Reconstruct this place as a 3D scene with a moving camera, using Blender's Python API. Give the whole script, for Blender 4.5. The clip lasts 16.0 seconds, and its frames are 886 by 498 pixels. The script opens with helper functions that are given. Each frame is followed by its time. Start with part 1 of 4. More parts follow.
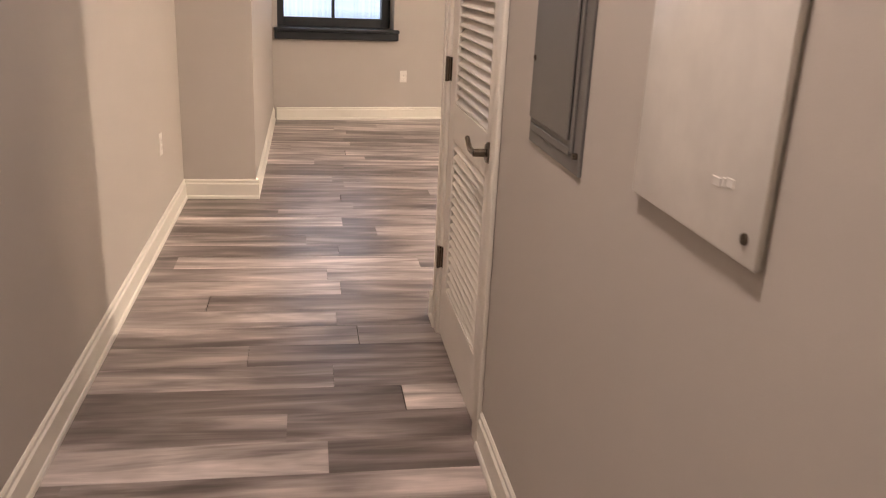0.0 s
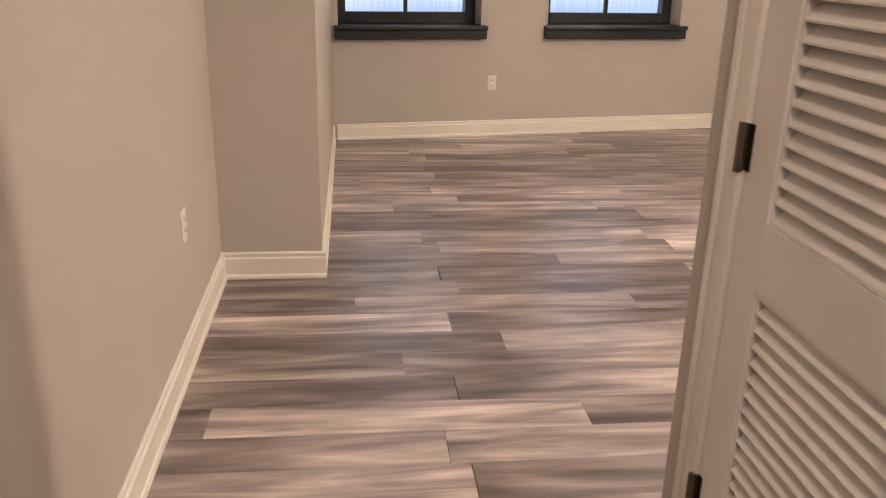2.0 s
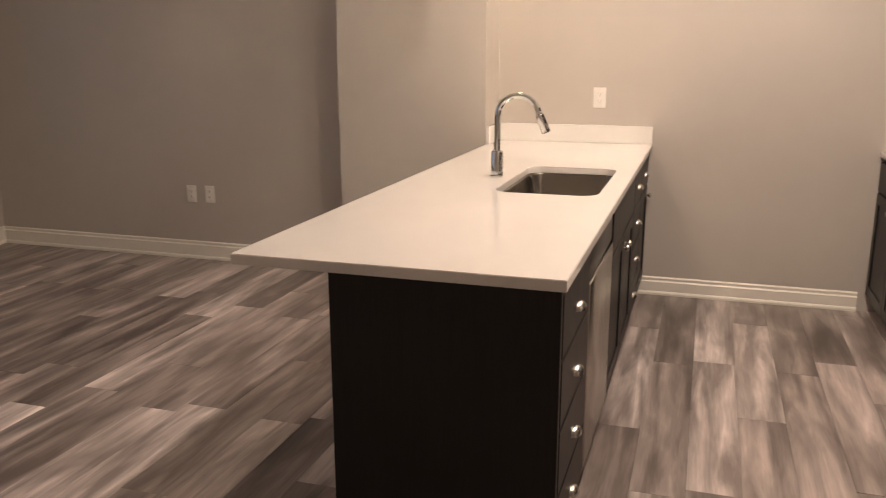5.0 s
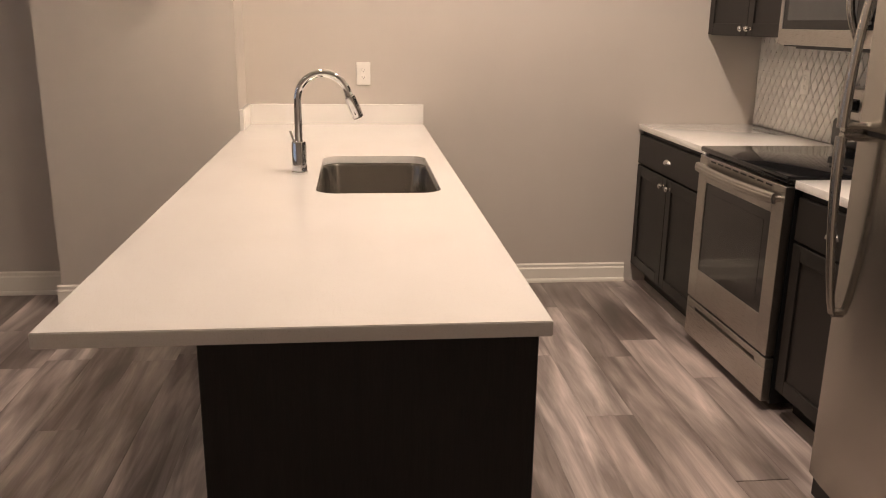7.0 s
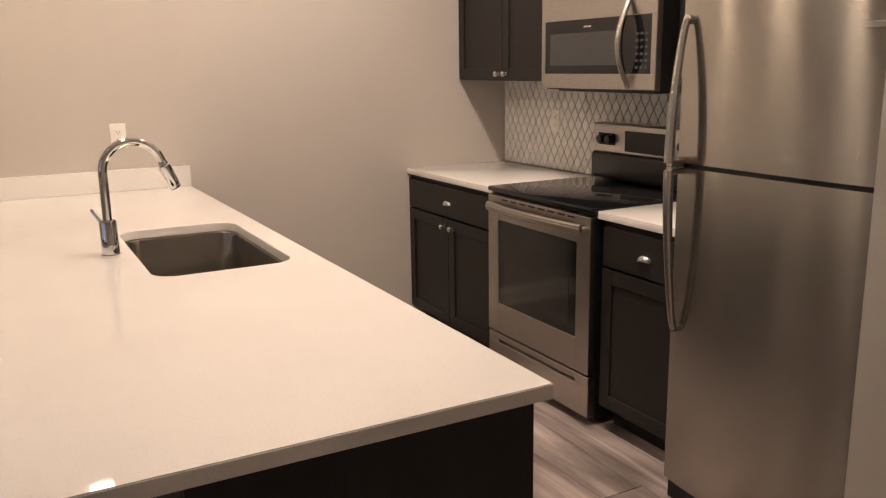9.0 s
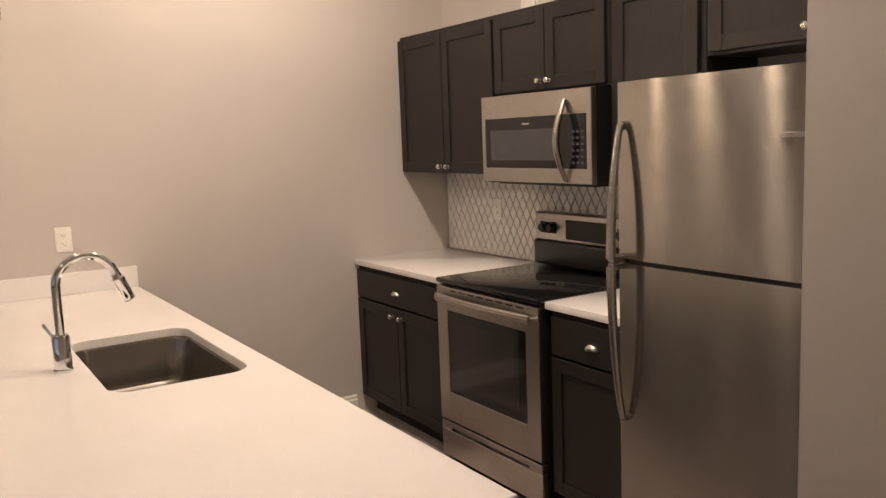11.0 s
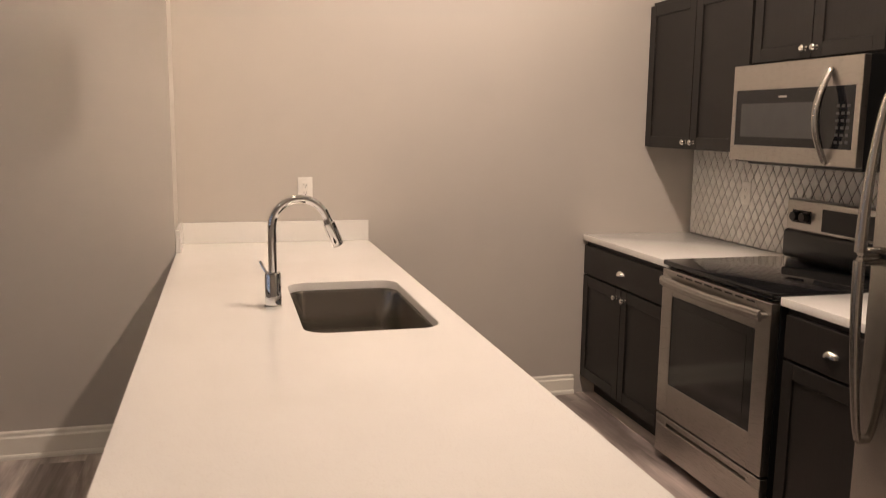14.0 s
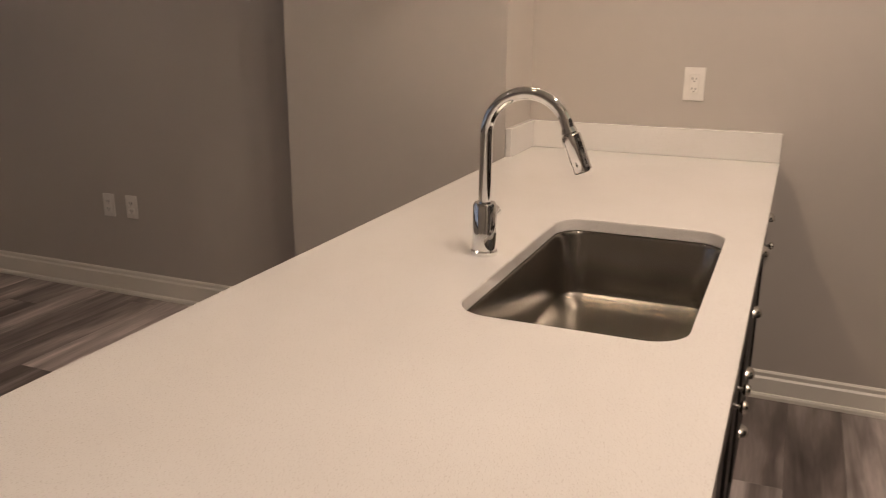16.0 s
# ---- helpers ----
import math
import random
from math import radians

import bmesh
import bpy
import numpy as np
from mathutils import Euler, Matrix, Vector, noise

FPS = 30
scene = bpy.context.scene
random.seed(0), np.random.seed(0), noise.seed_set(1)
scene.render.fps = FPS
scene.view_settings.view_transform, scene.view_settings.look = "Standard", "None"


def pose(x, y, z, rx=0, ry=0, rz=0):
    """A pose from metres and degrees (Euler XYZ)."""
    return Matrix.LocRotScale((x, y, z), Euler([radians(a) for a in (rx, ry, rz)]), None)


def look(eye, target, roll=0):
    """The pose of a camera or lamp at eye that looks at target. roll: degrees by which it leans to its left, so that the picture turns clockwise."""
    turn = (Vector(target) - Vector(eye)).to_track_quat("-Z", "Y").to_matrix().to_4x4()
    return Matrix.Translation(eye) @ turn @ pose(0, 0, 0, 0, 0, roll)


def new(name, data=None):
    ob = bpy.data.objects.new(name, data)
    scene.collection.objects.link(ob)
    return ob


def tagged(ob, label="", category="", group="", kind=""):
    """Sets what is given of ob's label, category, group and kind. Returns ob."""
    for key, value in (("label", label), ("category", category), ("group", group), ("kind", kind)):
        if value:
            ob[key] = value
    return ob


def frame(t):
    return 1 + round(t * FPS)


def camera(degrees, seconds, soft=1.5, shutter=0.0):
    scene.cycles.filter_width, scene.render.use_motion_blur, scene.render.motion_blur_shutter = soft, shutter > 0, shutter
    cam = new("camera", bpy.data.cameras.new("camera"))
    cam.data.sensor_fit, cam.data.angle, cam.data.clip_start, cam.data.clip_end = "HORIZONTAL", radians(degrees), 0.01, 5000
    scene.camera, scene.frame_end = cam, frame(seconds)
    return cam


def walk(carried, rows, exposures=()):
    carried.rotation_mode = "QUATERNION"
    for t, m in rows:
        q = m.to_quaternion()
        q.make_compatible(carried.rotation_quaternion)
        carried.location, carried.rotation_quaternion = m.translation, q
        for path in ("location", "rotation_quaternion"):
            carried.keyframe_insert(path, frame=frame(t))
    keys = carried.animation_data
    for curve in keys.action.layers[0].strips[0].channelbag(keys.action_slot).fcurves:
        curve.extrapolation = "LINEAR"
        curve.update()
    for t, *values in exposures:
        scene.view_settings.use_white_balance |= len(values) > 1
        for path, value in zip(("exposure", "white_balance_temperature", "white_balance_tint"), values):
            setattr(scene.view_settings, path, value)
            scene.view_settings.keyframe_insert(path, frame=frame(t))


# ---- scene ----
cam = camera(56.4, 16.0, soft=1.0, shutter=0.22)
PATH = [
    (0, (-1.868, -4.072, 1.426), (-1.547, -2.201, 0.796), 2.8),
    (0.5, (-1.932, -3.719, 1.416), (-1.68, -1.837, 0.788), 2.5),
    (1, (-2.03, -3.314, 1.405), (-1.843, -1.428, 0.765), 1.6),
    (1.5, (-2.051, -2.831, 1.41), (-1.824, -0.948, 0.775), 1.1),
    (2, (-2.055, -2.366, 1.411), (-1.84, -0.495, 0.738), 1.4),
    (2.5, (-2.077, -1.951, 1.431), (-1.715, -0.104, 0.755), -0.2),
    (3, (-2.081, -1.51, 1.454), (-1.481, 0.286, 0.812), -0.7),
    (3.5, (-2.08, -1.101, 1.396), (-0.986, 0.469, 0.814), -0.4),
    (4, (-2.014, -0.791, 1.401), (-0.531, 0.443, 0.873), -0.8),
    (4.5, (-1.917, -0.517, 1.417), (-0.228, 0.454, 0.966), -0.6),
    (5, (-1.882, -0.289, 1.425), (-0.029, 0.299, 0.953), -0.1),
    (5.2, (-1.85, -0.246, 1.438), (0.022, 0.253, 0.942), 0.6),
    (7.5, (-1.237, 0.505, 1.404), (0.669, 0.156, 0.909), 0.4),
    (8, (-1.134, 0.64, 1.432), (0.74, 0.13, 0.957), 0.5),
    (8.5, (-1.118, 0.789, 1.431), (0.651, 0.002, 0.93), 0.1),
    (10.8, (-1.174, 0.871, 1.55), (0.469, -0.226, 1.24), -1.5),
    (11, (-1.157, 0.885, 1.548), (0.513, -0.183, 1.282), -2.2),
    (11.5, (-1.164, 0.936, 1.574), (0.627, 0.061, 1.408), -2.8),
    (12, (-1.175, 0.986, 1.602), (0.727, 0.373, 1.522), -2.5),
    (12.5, (-1.157, 1.011, 1.62), (0.786, 0.539, 1.613), -2.1),
    (13, (-1.151, 1.006, 1.609), (0.802, 0.577, 1.637), -1.4),
    (13.5, (-1.133, 0.915, 1.527), (0.803, 0.423, 1.423), 0.2),
    (14, (-1.098, 0.683, 1.478), (0.814, 0.181, 1.176), 0.7),
    (14.5, (-0.945, 0.445, 1.417), (0.971, 0.066, 0.986), -1.0),
    (15, (-0.696, 0.235, 1.425), (1.25, 0.109, 0.979), -0.9),
    (15.5, (-0.421, 0.03, 1.443), (1.473, 0.419, 0.932), 0.3),
    (16, (-0.084, -0.039, 1.394), (1.684, 0.714, 0.839), 0.3),
]
EXPOSURES = [(0, 1.75), (1.5, 1.65), (2.5, 1.38), (3.5, 1.4), (4.0, 1.15), (4.5, 0.55), (5.0, 0.4), (7.5, 0.28), (8.5, 0.25), (11.0, 0.15), (11.5, -0.05), (12.0, -0.15), (12.5, -0.05), (13.0, 0.05), (13.5, 0.05), (14.0, 0.1), (14.5, 0.1), (15.0, 0.12), (15.5, -0.02), (16.0, -0.26)]
walk(cam, [(t, look(eye, target, roll)) for t, eye, target, roll in PATH], EXPOSURES)

# ---- world and lights ----
world = bpy.data.worlds.new("world")
scene.world = world
world.use_nodes = True
wn = world.node_tree
sky = wn.nodes.new("ShaderNodeTexSky")
sky.sky_type, sky.sun_disc = "NISHITA", False
sky.sun_elevation, sky.sun_rotation = radians(4), radians(200)
wn.nodes["Background"].inputs["Strength"].default_value = 0.06
wn.links.new(sky.outputs[0], wn.nodes["Background"].inputs[0])

PENDANT_GLOW = 102.0
TRACK_WATTS = 21.0
HALL_GLOW = 64.0
ROOM_WHITE = (1.0, 0.81, 0.72)
LIVING_GLOW = 42.0
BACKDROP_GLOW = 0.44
WARM = (1.0, 0.76, 0.55)
SOFT_WARM = (1.0, 0.795, 0.65)

KITCHEN_LAMPS = [(0.5, -0.55), (1.25, -0.55), (2.0, -0.55)]
KITCHEN_AIMS = [(0.4, -0.7, 0), (1.25, -0.5, 0), (3.0, -0.2, 2.0)]
for (lx, ly), aim in zip(KITCHEN_LAMPS, KITCHEN_AIMS):
    lamp = bpy.data.lights.new("track_bulb", "AREA")
    lamp.shape, lamp.size, lamp.energy, lamp.color = "DISK", 0.08, TRACK_WATTS, SOFT_WARM
    new("track_bulb", lamp).matrix_world = look((lx, ly, 3.02), aim)


# ---- materials ----
def nodes_of(name):
    m = bpy.data.materials.new(name)
    m.use_nodes = True
    nt = m.node_tree
    return m, nt, nt.nodes["Principled BSDF"]


def tex_noise(nt, scale, detail=4.0, rough=0.55, stretch=None, jitter=False, coord="Object", warp=0.0):
    tc = nt.nodes.new("ShaderNodeTexCoord")
    out = tc.outputs[coord]
    if jitter:
        info = nt.nodes.new("ShaderNodeObjectInfo")
        mul = nt.nodes.new("ShaderNodeMath")
        mul.operation = "MULTIPLY"
        mul.inputs[1].default_value = 57.0
        nt.links.new(info.outputs["Random"], mul.inputs[0])
        add = nt.nodes.new("ShaderNodeVectorMath")
        add.operation = "ADD"
        nt.links.new(out, add.inputs[0])
        nt.links.new(mul.outputs[0], add.inputs[1])
        out = add.outputs[0]
    if stretch:
        mp = nt.nodes.new("ShaderNodeMapping")
        mp.inputs["Scale"].default_value = stretch
        nt.links.new(out, mp.inputs[0])
        out = mp.outputs[0]
    n = nt.nodes.new("ShaderNodeTexNoise")
    n.inputs["Scale"].default_value = scale
    n.inputs["Detail"].default_value = detail
    n.inputs["Roughness"].default_value = rough
    n.inputs["Distortion"].default_value = warp * 10
    nt.links.new(out, n.inputs["Vector"])
    return n.outputs["Fac"]


def ramp(nt, fac, stops):
    r = nt.nodes.new("ShaderNodeValToRGB")
    els = r.color_ramp.elements
    while len(els) < len(stops):
        els.new(0.5)
    for e, (p, c) in zip(els, stops):
        e.position, e.color = p, (*c, 1)
    nt.links.new(fac, r.inputs[0])
    return r.outputs[0]


def mixed(nt, fac, a, b, kind="MIX"):
    m = nt.nodes.new("ShaderNodeMix")
    m.data_type, m.blend_type = "RGBA", kind
    if isinstance(fac, float):
        m.inputs[0].default_value = fac
    else:
        nt.links.new(fac, m.inputs[0])
    for sock, v in ((m.inputs[6], a), (m.inputs[7], b)):
        if isinstance(v, tuple):
            sock.default_value = (*v, 1)
        else:
            nt.links.new(v, sock)
    return m.outputs[2]


def bump(nt, bsdf, height, strength, distance):
    b = nt.nodes.new("ShaderNodeBump")
    b.inputs["Strength"].default_value = strength
    b.inputs["Distance"].default_value = distance
    nt.links.new(height, b.inputs["Height"])
    nt.links.new(b.outputs[0], bsdf.inputs["Normal"])


def vary_rough(nt, bsdf, fac, lo, hi):
    r = nt.nodes.new("ShaderNodeMapRange")
    r.inputs["To Min"].default_value, r.inputs["To Max"].default_value = lo, hi
    nt.links.new(fac, r.inputs[0])
    nt.links.new(r.outputs[0], bsdf.inputs["Roughness"])


def paint(name, col, rough, spread=0.05, grain=260.0, relief=0.12, blotch=1.3):
    m, nt, b = nodes_of(name)
    big = tex_noise(nt, blotch, 3)
    lo = tuple(c * (1 - spread) for c in col)
    hi = tuple(min(1, c * (1 + spread)) for c in col)
    nt.links.new(ramp(nt, big, [(0.3, lo), (0.7, hi)]), b.inputs["Base Color"])
    fine = tex_noise(nt, grain, 2)
    vary_rough(nt, b, big, rough - 0.05, rough + 0.05)
    bump(nt, b, fine, relief, 0.0015)
    return m


def metal(name, col, rough, stretch=None, relief=0.03, spread=0.08):
    m, nt, b = nodes_of(name)
    b.inputs["Metallic"].default_value = 1.0
    fac = tex_noise(nt, 60.0, 4, stretch=stretch or (1, 1, 1))
    lo = tuple(c * (1 - spread) for c in col)
    nt.links.new(ramp(nt, fac, [(0.3, lo), (0.7, col)]), b.inputs["Base Color"])
    vary_rough(nt, b, fac, rough * 0.8, rough * 1.25)
    if relief:
        bump(nt, b, fac, relief, 0.001)
    return m


def brushed(name, col, rough):
    """Steel with a fine crosswise grain that draws reflections out upright, and the faint waves of a pressed sheet."""
    m, nt, b = nodes_of(name)
    b.inputs["Metallic"].default_value = 1.0
    grain = tex_noise(nt, 9.0, 3, stretch=(0.4, 1, 90))
    wave = tex_noise(nt, 1.0, 2, 0.4, (5.0, 5.0, 0.3))
    nt.links.new(ramp(nt, wave, [(0.3, tuple(c * 0.9 for c in col)), (0.7, col)]), b.inputs["Base Color"])
    vary_rough(nt, b, grain, rough * 0.85, rough * 1.2)
    b.inputs["Anisotropic"].default_value = 1.0
    b.inputs["Anisotropic Rotation"].default_value = 0.25
    tangent = nt.nodes.new("ShaderNodeTangent")
    tangent.direction_type, tangent.axis = "RADIAL", "Z"
    nt.links.new(tangent.outputs[0], b.inputs["Tangent"])
    one = nt.nodes.new("ShaderNodeBump")
    one.inputs["Strength"].default_value, one.inputs["Distance"].default_value = 0.15, 0.008
    nt.links.new(wave, one.inputs["Height"])
    two = nt.nodes.new("ShaderNodeBump")
    two.inputs["Strength"].default_value, two.inputs["Distance"].default_value = 0.05, 0.001
    nt.links.new(grain, two.inputs["Height"])
    nt.links.new(one.outputs[0], two.inputs["Normal"])
    nt.links.new(two.outputs[0], b.inputs["Normal"])
    return m


def plain(name, col, rough, metallic=0.0, coat=0.0):
    m, nt, b = nodes_of(name)
    fac = tex_noise(nt, 14.0, 3)
    lo = tuple(c * 0.93 for c in col)
    nt.links.new(ramp(nt, fac, [(0.35, lo), (0.65, col)]), b.inputs["Base Color"])
    b.inputs["Roughness"].default_value = rough
    b.inputs["Metallic"].default_value = metallic
    b.inputs["Coat Weight"].default_value = coat
    return m


WALL = paint("wall_paint", (0.5, 0.462, 0.42), 0.62, 0.025, 240.0, 0.18)
CEIL = paint("ceiling_paint", (0.78, 0.76, 0.72), 0.8, 0.02)
TRIM = paint("trim_paint", (0.8, 0.765, 0.69), 0.38, 0.03, 60.0, 0.05, 3.0)
DOORPAINT = paint("door_paint", (0.78, 0.74, 0.68), 0.42, 0.03, 60.0, 0.06, 4.0)
PLASTIC = plain("white_plastic", (0.82, 0.79, 0.74), 0.35)
SLOT = plain("socket_slot", (0.05, 0.045, 0.04), 0.6)
WINDOW_BLACK = paint("window_black_paint", (0.012, 0.016, 0.02), 0.38, 0.25, 90.0, 0.08, 6.0)
STEEL = brushed("brushed_steel", (0.47, 0.445, 0.41), 0.20)
STEEL_H = metal("brushed_steel_flat", (0.49, 0.465, 0.43), 0.28, (0.35, 40, 40), 0.05)
SINK_STEEL = metal("sink_steel", (0.36, 0.335, 0.30), 0.24, (3, 3, 0.2), 0.004, 0.12)
CHROME = metal("chrome", (0.86, 0.86, 0.85), 0.05, relief=0)
NICKEL = metal("satin_nickel", (0.72, 0.70, 0.66), 0.2, relief=0)
BRONZE = metal("aged_bronze", (0.21, 0.18, 0.15), 0.24, relief=0)
PANEL_GREY = paint("panel_grey_paint", (0.135, 0.13, 0.126), 0.42, 0.05, 200.0, 0.08)
BLACK_GLASS = plain("black_glass", (0.008, 0.008, 0.009), 0.06)
BLACK = plain("black_enamel", (0.012, 0.012, 0.012), 0.3)
DARK_WINDOW = plain("oven_glass", (0.010, 0.0095, 0.009), 0.08)
OVEN_INNER = plain("oven_inner_glass", (0.022, 0.021, 0.02), 0.1)
MW_WINDOW = plain("microwave_glass", (0.055, 0.055, 0.055), 0.16)
RUBBER = plain("dark_gasket", (0.02, 0.02, 0.02), 0.7)
GROUT = paint("grout", (0.075, 0.062, 0.05), 0.85, 0.1, 120.0, 0.2)
TRANSOM = plain("frosted_transom_glass", (0.5, 0.56, 0.5), 0.35)
WIRE = plain("cord_grey", (0.45, 0.42, 0.38), 0.5)


def make_quartz():
    m, nt, b = nodes_of("white_quartz")
    big = tex_noise(nt, 2.2, 5)
    speck = tex_noise(nt, 420.0, 2)
    base = ramp(nt, big, [(0.3, (0.76, 0.735, 0.70)), (0.7, (0.81, 0.79, 0.76))])
    dots = ramp(nt, speck, [(0.33, (0.82, 0.8, 0.78)), (0.42, (1, 1, 1))])
    nt.links.new(mixed(nt, 1.0, base, dots, "MULTIPLY"), b.inputs["Base Color"])
    b.inputs["Roughness"].default_value = 0.03
    return m


def make_cabinet_wood():
    m, nt, b = nodes_of("espresso_stained_wood")
    grain = tex_noise(nt, 5.0, 6, 0.6, (14, 14, 0.9))
    fine = tex_noise(nt, 30.0, 4, 0.6, (16, 16, 0.7))
    base = ramp(nt, grain, [(0.3, (0.0105, 0.0092, 0.0083)), (0.75, (0.020, 0.0176, 0.0160))])
    base = mixed(nt, 0.35, base, ramp(nt, fine, [(0.35, (0.0095, 0.0082, 0.0073)), (0.7, (0.024, 0.021, 0.019))]))
    nt.links.new(base, b.inputs["Base Color"])
    b.inputs["Specular IOR Level"].default_value = 0.3
    vary_rough(nt, b, grain, 0.36, 0.5)
    bump(nt, b, fine, 0.12, 0.0008)
    return m


def make_plank():
    m, nt, b = nodes_of("grey_brown_vinyl_plank")
    info = nt.nodes.new("ShaderNodeObjectInfo")
    streak = tex_noise(nt, 1.0, 4, 0.52, (1.3, 12, 1), True, warp=0.07)
    cloud = tex_noise(nt, 1.0, 3, 0.5, (1.5, 5.0, 1), True, warp=0.06)
    fine = tex_noise(nt, 1.0, 5, 0.65, (6, 120, 1), True)
    tone = ramp(nt, info.outputs["Random"], [(0.0, (0.190, 0.160, 0.150)), (0.4, (0.290, 0.249, 0.237)),
                                             (0.75, (0.385, 0.338, 0.324)), (1.0, (0.52, 0.466, 0.450))])
    s = ramp(nt, streak, [(0.34, (0.48, 0.455, 0.445)), (0.44, (0.76, 0.74, 0.73)), (0.50, (0.98, 0.97, 0.96)), (0.56, (1.12, 1.11, 1.10)), (0.66, (1.55, 1.54, 1.53))])
    c = ramp(nt, cloud, [(0.34, (0.58, 0.565, 0.56)), (0.46, (0.86, 0.855, 0.85)), (0.56, (1.12, 1.12, 1.12)), (0.68, (1.45, 1.45, 1.45))])
    f = ramp(nt, fine, [(0.3, (0.86, 0.85, 0.84)), (0.7, (1.1, 1.1, 1.1))])
    col = mixed(nt, 1.0, mixed(nt, 1.0, mixed(nt, 1.0, tone, s, "MULTIPLY"), c, "MULTIPLY"), f, "MULTIPLY")
    nt.links.new(col, b.inputs["Base Color"])
    vary_rough(nt, b, streak, 0.25, 0.38)
    bump(nt, b, fine, 0.12, 0.0008)
    return m


def make_tile():
    m, nt, b = nodes_of("glazed_white_tile")
    info = nt.nodes.new("ShaderNodeObjectInfo")
    nt.links.new(ramp(nt, info.outputs["Random"], [(0, (0.74, 0.71, 0.67)), (1, (0.83, 0.81, 0.77))]), b.inputs["Base Color"])
    b.inputs["Roughness"].default_value = 0.16
    bump(nt, b, tex_noise(nt, 45.0, 2), 0.15, 0.002)
    return m


def make_glow(name, col, strength):
    m, nt, b = nodes_of(name)
    b.inputs["Base Color"].default_value = (0.8, 0.78, 0.72, 1)
    b.inputs["Emission Color"].default_value = (*col, 1)
    b.inputs["Emission Strength"].default_value = strength
    b.inputs["Roughness"].default_value = 0.4
    return m


def make_shade_glow():
    """Frosted glass with the bulb's light put in as emission: strong in the lower half, barely any at the top."""
    m, nt, b = nodes_of("lit_frosted_shade")
    tc = nt.nodes.new("ShaderNodeTexCoord")
    xyz = nt.nodes.new("ShaderNodeSeparateXYZ")
    nt.links.new(tc.outputs["Generated"], xyz.inputs[0])
    level = ramp(nt, xyz.outputs["Z"], [(0.0, (0.5, 0.5, 0.5)), (0.3, (1, 1, 1)), (0.5, (0.4, 0.4, 0.4)), (0.64, (0.03, 0.03, 0.03)), (0.76, (0.007, 0.007, 0.007)), (1.0, (0.003, 0.003, 0.003))])
    mul = nt.nodes.new("ShaderNodeMath")
    mul.operation = "MULTIPLY"
    mul.inputs[1].default_value = PENDANT_GLOW
    nt.links.new(level, mul.inputs[0])
    b.inputs["Base Color"].default_value = (0.75, 0.7, 0.6, 1)
    b.inputs["Emission Color"].default_value = (*WARM, 1)
    nt.links.new(mul.outputs[0], b.inputs["Emission Strength"])
    return m


def make_glass(name, col=(1, 1, 1), rough=0.0, ior=1.45):
    m, nt, b = nodes_of(name)
    b.inputs["Base Color"].default_value = (*col, 1)
    b.inputs["Transmission Weight"].default_value = 1.0
    b.inputs["Roughness"].default_value = rough
    b.inputs["IOR"].default_value = ior
    return m


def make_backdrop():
    """A pale neighbouring wall of upright boards; its own emission stands in for dusk light."""
    m, nt, b = nodes_of("self_lit_backdrop")
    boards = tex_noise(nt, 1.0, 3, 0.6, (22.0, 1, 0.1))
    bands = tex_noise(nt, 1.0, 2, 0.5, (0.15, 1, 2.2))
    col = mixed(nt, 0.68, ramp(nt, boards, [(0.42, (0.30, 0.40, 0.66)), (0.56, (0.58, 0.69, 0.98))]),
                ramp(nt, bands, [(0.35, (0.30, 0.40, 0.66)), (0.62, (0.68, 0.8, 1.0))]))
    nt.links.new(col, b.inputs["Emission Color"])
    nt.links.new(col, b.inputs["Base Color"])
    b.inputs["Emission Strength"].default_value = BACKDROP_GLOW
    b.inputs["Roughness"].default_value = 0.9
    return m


QUARTZ, WOOD, PLANK, TILE = make_quartz(), make_cabinet_wood(), make_plank(), make_tile()
SHADE_GLOW = make_shade_glow()
HALL_LENS = make_glow("lit_lamp_lens", ROOM_WHITE, HALL_GLOW)
LIVING_LENS = make_glow("dim_lamp_lens", ROOM_WHITE, LIVING_GLOW)
CLEAR_GLASS = make_glass("clear_glass", ior=1.2)
PANE_GLASS = make_glass("window_pane_glass", (0.97, 0.99, 1.0))
BACKDROP = make_backdrop()
# the ledge emits too, a little brighter than the wall, in place of daylight
LEDGE = make_glow("self_lit_ledge", (0.82, 0.9, 1.0), BACKDROP_GLOW * 1.25)


# ---- mesh helpers ----
def box(bm, x0, x1, y0, y1, z0, z1, bev=0.0, seg=1):
    made = bmesh.ops.create_cube(bm, size=1.0)["verts"]
    for v in made:
        v.co = Vector((x0 + (v.co.x + 0.5) * (x1 - x0), y0 + (v.co.y + 0.5) * (y1 - y0), z0 + (v.co.z + 0.5) * (z1 - z0)))
    if bev:
        edges = {e for v in made for e in v.link_edges}
        bmesh.ops.bevel(bm, geom=list(edges), offset=bev, segments=seg, affect="EDGES", profile=0.5)


